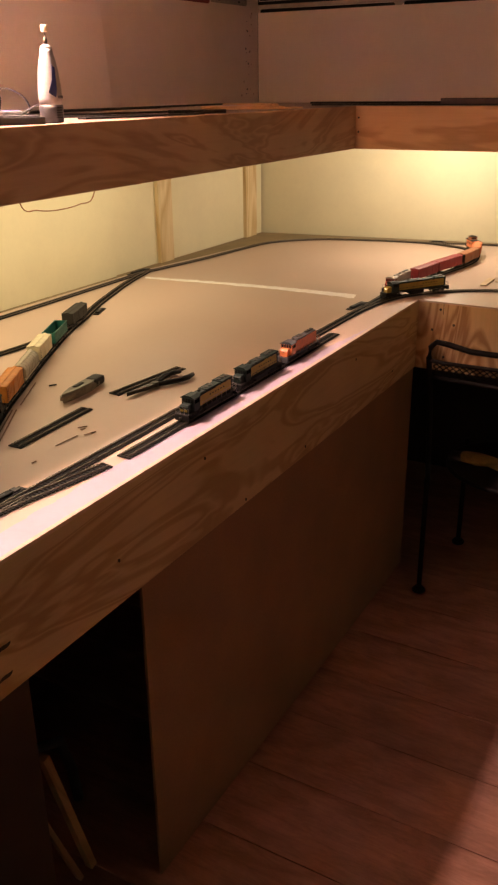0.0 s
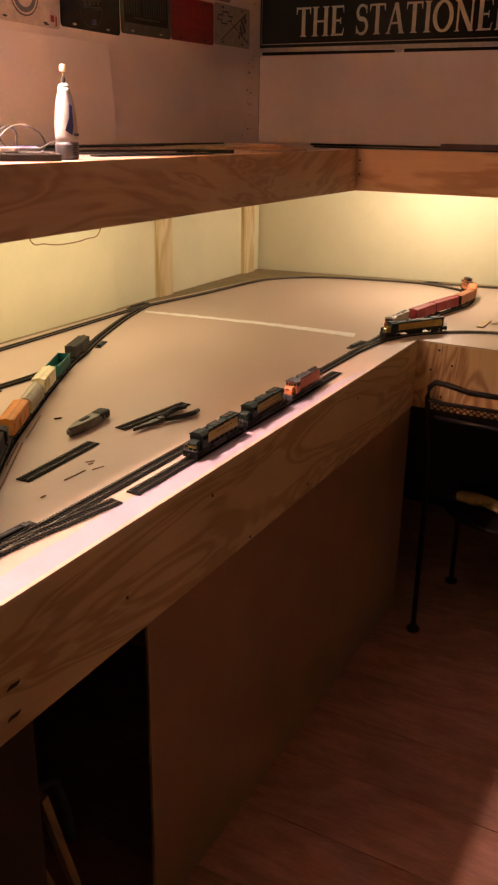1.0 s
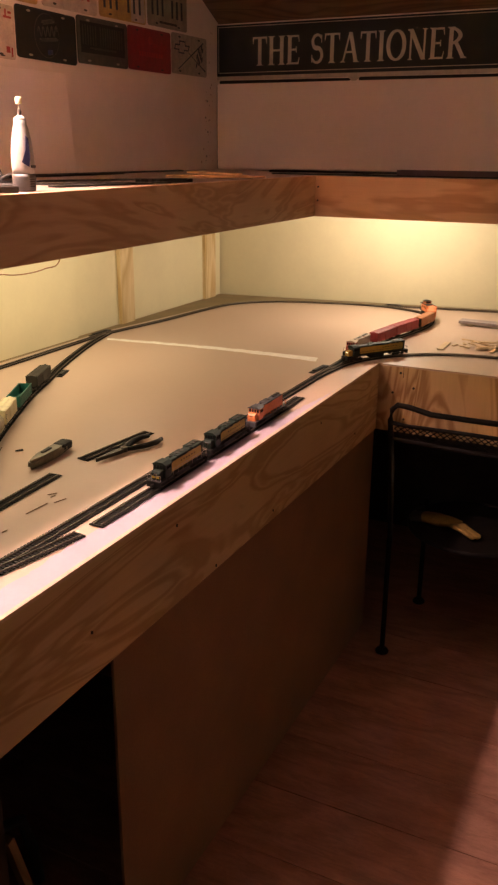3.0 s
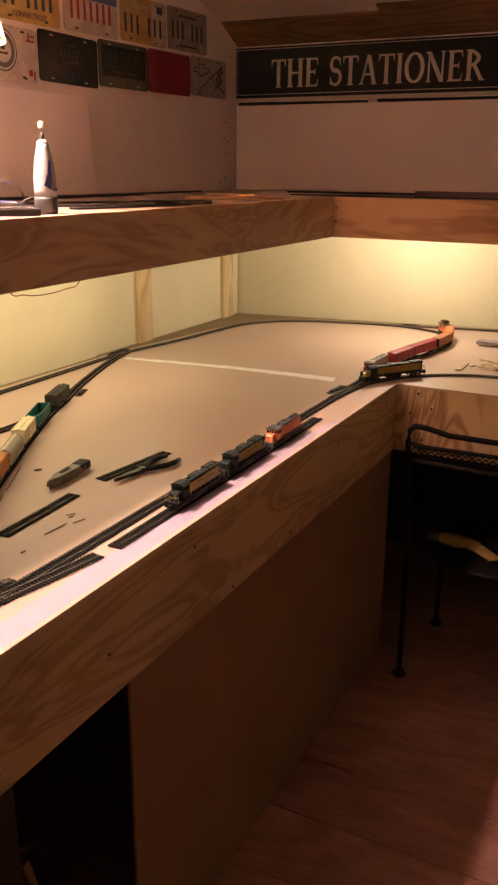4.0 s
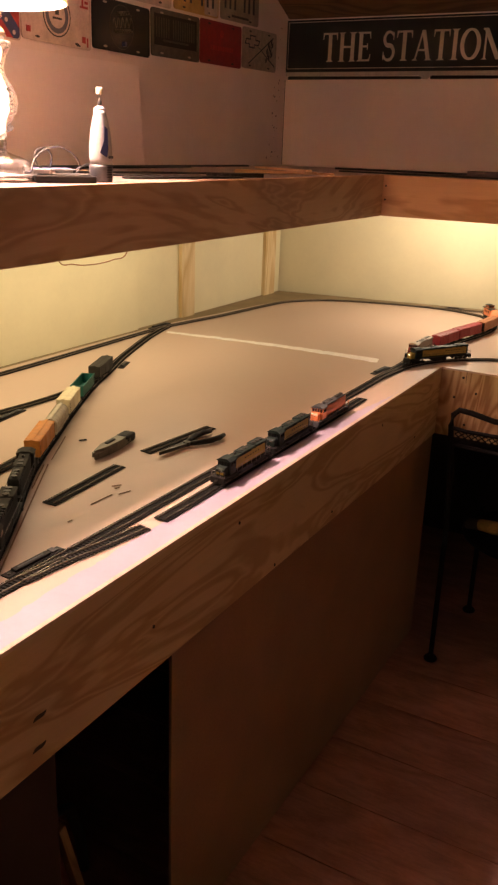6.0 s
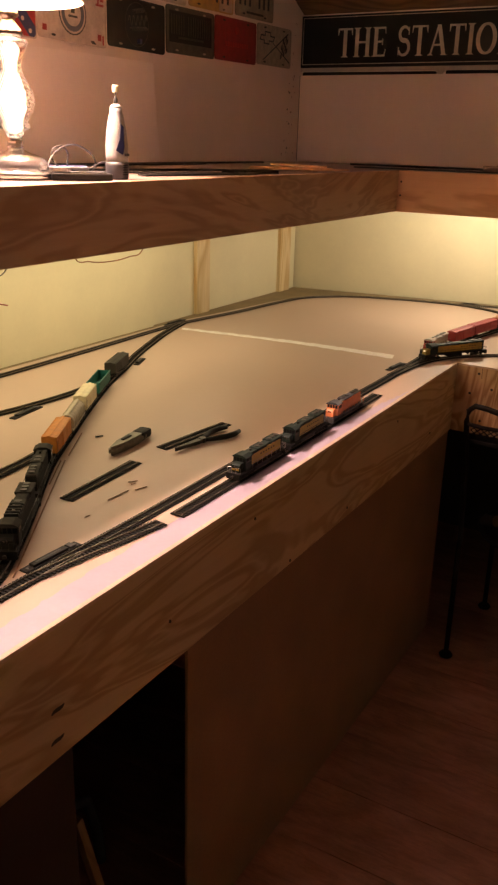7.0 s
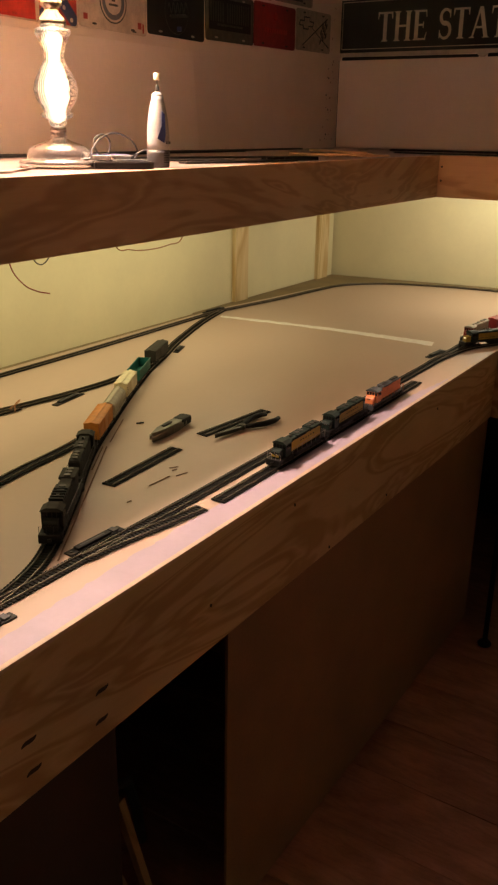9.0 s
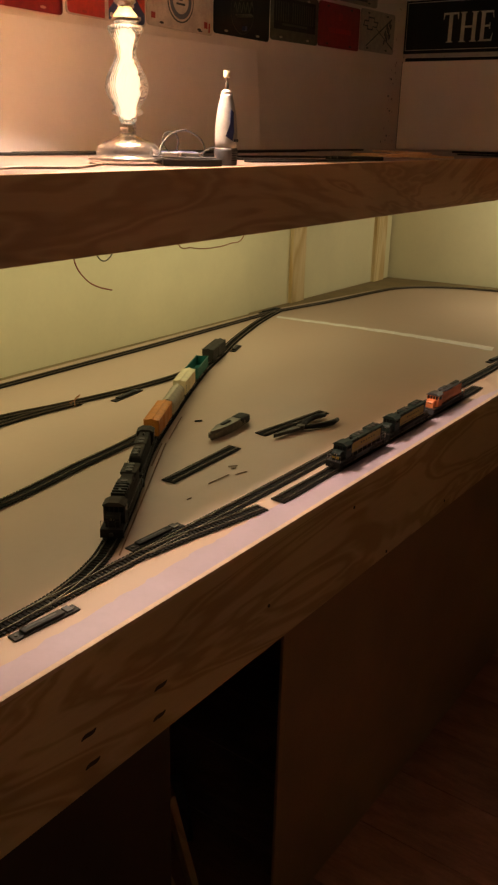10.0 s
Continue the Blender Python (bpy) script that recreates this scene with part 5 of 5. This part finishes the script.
checks = [([(0.195 + 0.011 * i + 0.003 * j, 0.030 + 0.018 * j + 0.006 * i), (0.206 + 0.011 * i + 0.003 * j, 0.036 + 0.018 * j + 0.006 * i), (0.209 + 0.011 * i + 0.003 * j, 0.054 + 0.018 * j + 0.006 * i), (0.198 + 0.011 * i + 0.003 * j, 0.048 + 0.018 * j + 0.006 * i)], P_INK) for i in range(5) for j in range(4) if (i + j) % 2 == 0]
cross = [(0.020, 0.090), (0.055, 0.090), (0.055, 0.078), (0.100, 0.078), (0.100, 0.090), (0.135, 0.090), (0.145, 0.112), (0.110, 0.112), (0.110, 0.126), (0.062, 0.126), (0.062, 0.112), (0.030, 0.112)]
inner = [(0.028, 0.094), (0.060, 0.094), (0.060, 0.083), (0.096, 0.083), (0.096, 0.094), (0.130, 0.094), (0.136, 0.107), (0.105, 0.107), (0.105, 0.121), (0.067, 0.121), (0.067, 0.107), (0.034, 0.107)]
wall_plate(-0.406, Z1 + 0.022, "silver plate with a dark cross outline and chequered flag", P_SIL, [(cross, P_INK), (inner, P_SIL), ([(0.05, 0.02), (0.054, 0.018), (0.262, 0.130), (0.258, 0.134)], P_INK), ([(0.130, 0.088), (0.134, 0.084), (0.275, 0.02), (0.278, 0.024)], P_INK)] + checks, 0.4, w=0.288)
# upper row
for y, z, lab, base, marks, tx in (
    (-1.520, Z2 - 0.008, "aged yellow licence plate with blue characters", P_YEL, bars(0.040, 0.042, 0.118, 7, 0.014, 0.0205, P_NAVY, 2), ("CONNECTICUT", 0.022, P_NAVY, 0.075, 0.014)),
    (-1.202, Z2 - 0.002, "faded white licence plate with a blue top and red characters", P_WHT, [(bar(0.004, 0.299, 0.105, 0.147), P_BLU)] + bars(0.035, 0.040, 0.102, 7, 0.013, 0.0215, P_RDI), None),
    (-0.890, Z2 + 0.006, "rusty yellow and white licence plate with dark characters", P_YEL, [(bar(0.20, 0.299, 0.004, 0.146), P_WHT), (bar(0.235, 0.275, 0.112, 0.138), P_NAVY)] + bars(0.026, 0.030, 0.092, 7, 0.013, 0.0245, P_INK, 3), ("VIRGINIA", 0.022, P_WHT, 0.085, 0.114)),
    (-0.578, Z2 + 0.014, "grey-green licence plate with dark characters", P_GRY, bars(0.030, 0.040, 0.104, 7, 0.013, 0.0235, P_INK, 3) + [(bar(0.085, 0.215, 0.014, 0.022), P_DIM), (bar(0.085, 0.215, 0.120, 0.128), P_DIM)], None),
):
    t = wall_plate(y, z, lab, base, marks, 0.6, w=0.296)
    if tx:
        words(tx[0], tx[1], tx[2], t, tx[3], tx[4])
wall_plate(-1.094, 2.279, "grey-green licence plate in the top row", P_GRY, bars(0.03, 0.05, 0.11, 6, 0.022, 0.02, P_INK) + [(bar(0.09, 0.21, 0.012, 0.024), P_DIM)], 0.6)
wall_plate(-1.400, 2.272, "aged yellow licence plate in the top row", P_YEL, bars(0.03, 0.05, 0.11, 6, 0.022, 0.02, P_INK), 0.6)

# screw marks in the wall corner and in the fascias
rng = random.Random(3)
for z in (1.622, 1.640, 1.70, 1.742, 1.750, 1.80, 1.868, 1.905):
    bm = bmesh.new()
    cyl(bm, (0.0006, -0.110 + rng.uniform(-0.025, 0.025), z), rng.choice((0.0016, 0.002, 0.003, 0.004)), 0.0012, "x", 9)
    structure("trim", bm, P_DIM, "dark screw mark in the drywall corner")
for k in range(26):
    z = rng.uniform(1.60, 2.16)
    r = rng.uniform(0.0012, 0.0045)
    y = -0.055 - abs(rng.gauss(0, 0.05))
    bm = bmesh.new()
    poly(bm, [(y + r * rng.uniform(0.4, 1.0) * math.cos(i * math.tau / 7), z + 1.5 * r * rng.uniform(0.4, 1.0) * math.sin(i * math.tau / 7)) for i in range(7)], 0.0, 0.0009, ON_W)
    structure("trim", bm, P_SCUFF, "small brown scuff in the drywall corner")
for y, z in ((-2.284, 0.957), (-2.12, 0.792), (-2.576, 0.872), (-1.815, 0.807), (-2.86, 0.869), (-3.007, 0.875), (-3.002, 0.823), (-2.864, 0.817), (-1.50, 0.95), (-1.2, 0.83)):
    bm = bmesh.new()
    prism(bm, [(0.012 * math.cos(a) * (1.2 if z in (0.869, 0.875, 0.823, 0.817) else 0.3), 0.0038 * math.sin(a) + 0.0012 * math.cos(3 * a)) for a in np.linspace(0, math.tau, 17)[:-1]], 0, 0.0006, Matrix.Translation((XE, y, z)) @ ON_W @ pose(0, 0, 0, 0, 0, 7))
    part("knot", bm, M_BROWN, table, "dark knot or screw hole")
for x, z in ((1.241, 0.939), (1.195, 0.985), (1.172, 0.917), (1.215, 0.83)):
    bm = bmesh.new()
    cyl(bm, (x, YE - 0.0003, z), 0.0042, 0.0012, "y", 12)
    part("screw", bm, M_BROWN, table, "dark screw head")
part("joint_line", boxed(1.204, 1.2055, YE - 0.0006, YE, 0.970, ZT - 0.004), M_BROWN, table)
for z in (1.501, 1.547):
    bm = bmesh.new()
    cyl(bm, (XS + 0.012, YS - 0.0003, z), 0.0035, 0.0012, "y", 10)
    part("screw", bm, M_BROWN, shelf)


# ---- wrought iron chair ----
def iron_chair(x0, x1, y):
    """Back to the room, seat under the table. x0, x1: outer edges of the back."""
    t = thing("garden_chair", pose(0, 0, 0), "black wrought iron chair with a mesh back pushed under the table", "chair")
    xm = (x0 + x1) / 2
    bm = bmesh.new()
    tube(bm, [(x0 + 0.02, y, 0.43), (x0 + 0.012, y - 0.01, 0.70), (x0, y - 0.02, 0.86), (x0 + 0.004, y - 0.022, 0.895), (x0 + 0.022, y - 0.022, 0.913), (x0 + 0.06, y - 0.022, 0.910), (x0 + 0.13, y - 0.024, 0.897), (xm, y - 0.028, 0.897), (x1 - 0.13, y - 0.024, 0.897), (x1 - 0.06, y - 0.022, 0.910), (x1 - 0.022, y - 0.022, 0.913), (x1 - 0.004, y - 0.022, 0.895), (x1, y - 0.02, 0.86), (x1 - 0.012, y - 0.01, 0.70), (x1 - 0.02, y, 0.43)], 0.009, 10)
    part("back_frame", bm, M_IRON, t, smooth=True)
    bm = bmesh.new()
    tube(bm, [(x0 + 0.004, y - 0.02, 0.852), (x0 + 0.05, y - 0.022, 0.848), (xm, y - 0.028, 0.852), (x1 - 0.05, y - 0.022, 0.848), (x1 - 0.004, y - 0.02, 0.852)], 0.007, 8)
    tube(bm, [(x0 + 0.006, y - 0.016, 0.797), (xm, y - 0.022, 0.793), (x1 - 0.006, y - 0.016, 0.797)], 0.007, 8)
    part("back_rail", bm, M_IRON, t, smooth=True)
    bm = bmesh.new()
    n, w = 23, x1 - x0 - 0.03
    for k in range(-3, n):
        for s in (-1, 1):
            pts = []
            for j in range(4):
                u = (k + j if s > 0 else k + 3 - j) / n
                if 0 <= u <= 1:
                    pts.append((x0 + 0.015 + u * w, y - 0.020 + 0.008 * j / 3, 0.850 - 0.050 * j / 3))
            if len(pts) > 1:
                tube(bm, pts, 0.0018, 4)
    part("back_mesh", bm, M_IRON, t, "diamond wire mesh")
    bm = bmesh.new()
    ring = [(xm + 0.225 * math.cos(a), y + 0.215 + 0.215 * math.sin(a), 0.44) for a in np.linspace(0, math.tau, 33)[:-1]]
    tube(bm, ring, 0.008, 8, True)
    part("seat_rim", bm, M_IRON, t, smooth=True)
    bm = bmesh.new()
    lathe(bm, [(0.001, 0.0), (0.10, -0.004), (0.215, 0.0), (0.215, 0.003), (0.10, -0.001), (0.001, 0.003)], 32, (xm, y + 0.215, 0.44), caps=False)
    part("seat", bm, M_IRON, t)
    for x, yy in ((x0 + 0.018, y), (x1 - 0.018, y), (x0 + 0.04, y + 0.40), (x1 - 0.04, y + 0.40)):
        bm = bmesh.new()
        tube(bm, [(x, yy, 0.44), (x, yy, 0.03), (x, yy, 0.012)], 0.009, 8)
        leg = part("leg", bm, M_IRON, t, smooth=True)
        bm = bmesh.new()
        lathe(bm, [(0.022, 0.0), (0.024, 0.006), (0.018, 0.014), (0.010, 0.020)], 18, (x, yy, 0))
        part("foot_cap", bm, M_IRON, leg, smooth=True)
    return xm


xm = iron_chair(1.205, 1.72, -1.085)
# yellow work glove on the seat
t = thing("work_glove", pose(1.39, -0.915, 0.443, 0, 0, -6), "crumpled yellow leather work glove on the chair seat", "glove")
M_GLOVE = surface("yellow_leather", (0.29, 0.19, 0.05), 0.75, vary=0.25, scale=40, relief=0.4)
bm = bmesh.new()
tube(bm, [(-0.115, 0.0, 0.028), (-0.09, 0.004, 0.036), (-0.05, 0.0, 0.040), (0.0, 0.01, 0.036), (0.03, 0.012, 0.034)], [0.030, 0.034, 0.040, 0.030, 0.02], 12)
part("palm", bm, M_GLOVE, t, smooth=True).scale = (1, 1, 0.5)
for k, (dx, dy) in enumerate(((0.098, -0.040), (0.112, -0.028), (0.108, -0.014), (0.080, 0.004))):
    bm = bmesh.new()
    tube(bm, [(0.0, 0.004 + dy * 0.3, 0.032), (dx * 0.5, dy * 0.8, 0.034), (dx, dy - 0.02, 0.018)], [0.017, 0.015, 0.011], 10)
    part("finger", bm, M_GLOVE, t, smooth=True).scale = (1, 1, 0.5)
bm = bmesh.new()
tube(bm, [(-0.14, 0.0, 0.026), (-0.118, 0.0, 0.028), (-0.10, 0.002, 0.032)], [0.034, 0.031, 0.033], 12)
part("cuff", bm, M_BROWN, t, smooth=True).scale = (1, 1, 0.5)

# lumber leaning in the open bay under the table
M_LUMBER = plywood("old_lumber", 0, (0.40, 0.26, 0.13), (0.28, 0.17, 0.08), 8.0)


def leaning(a, b, w, h, label):
    a, b = Vector(a), Vector(b)
    d = b - a
    bm = bmesh.new()
    box(bm, 0, d.length, -w / 2, w / 2, -h / 2, h / 2, None, 0.0015)
    ob = part("board", bm, M_LUMBER)
    ob.matrix_basis = Matrix.Translation(a) @ d.to_track_quat("X", "Z").to_matrix().to_4x4()
    tagged(ob, label, "board", "lumber under the table")


leaning((0.95, -2.555, 0.012), (0.95, -2.655, 0.41), 0.02, 0.018, "narrow board leaning under the table")
leaning((0.95, -2.595, 0.012), (0.95, -2.69, 0.29), 0.016, 0.012, "thin lath leaning under the table")
bm = bmesh.new()
tube(bm, [(0.80, -2.62, 0.02), (0.80, -2.60, 0.22), (0.80, -2.54, 0.27), (0.80, -2.46, 0.23), (0.80, -2.43, 0.12), (0.80, -2.42, 0.02)], 0.013, 10)
tagged(part("hose", bm, M_DGREY, smooth=True), "dark bent hose under the table", "hose")

# ---- floor planks ----
rng = random.Random(11)
shared = {}
row = 0
y = -1.865 - 15 * 0.226
while y < 0.5:
    x = 0.0 - rng.uniform(0.0, 2.4)
    while x < RX:
        L = 2.42
        x0, x1 = max(x, -0.05), min(x + L, RX - 0.001)
        if x1 - x0 > 0.05:
            key = round(x1 - x0, 2)
            if key not in shared:
                bm = boxed(0.0010, key - 0.0010, 0.0014, 0.2246, -0.008, 0.0, 0.0012)
                me = bpy.data.meshes.new("plank")
                bmesh.ops.recalc_face_normals(bm, faces=bm.faces)
                bm.to_mesh(me)
                bm.free()
                me.materials.append(M_PLANK)
                shared[key] = me
            o = new("plank", shared[key])
            o.parent = bpy.data.objects["floor"]
            o.matrix_basis = pose(x0, y, 0)
        x += L
    y += 0.226
    row += 1

# a twist of bare wire at the rail gap
cable("wire", [(0.338, -2.305, ZT + 0.006), (0.345, -2.318, ZT + 0.012), (0.352, -2.300, ZT + 0.022), (0.346, -2.285, ZT + 0.026), (0.340, -2.296, ZT + 0.016), (0.356, -2.312, ZT + 0.004)], 0.0012, paint("orange_wire", (0.42, 0.20, 0.09)), "twist of thin orange wire beside a rail gap", "wire")
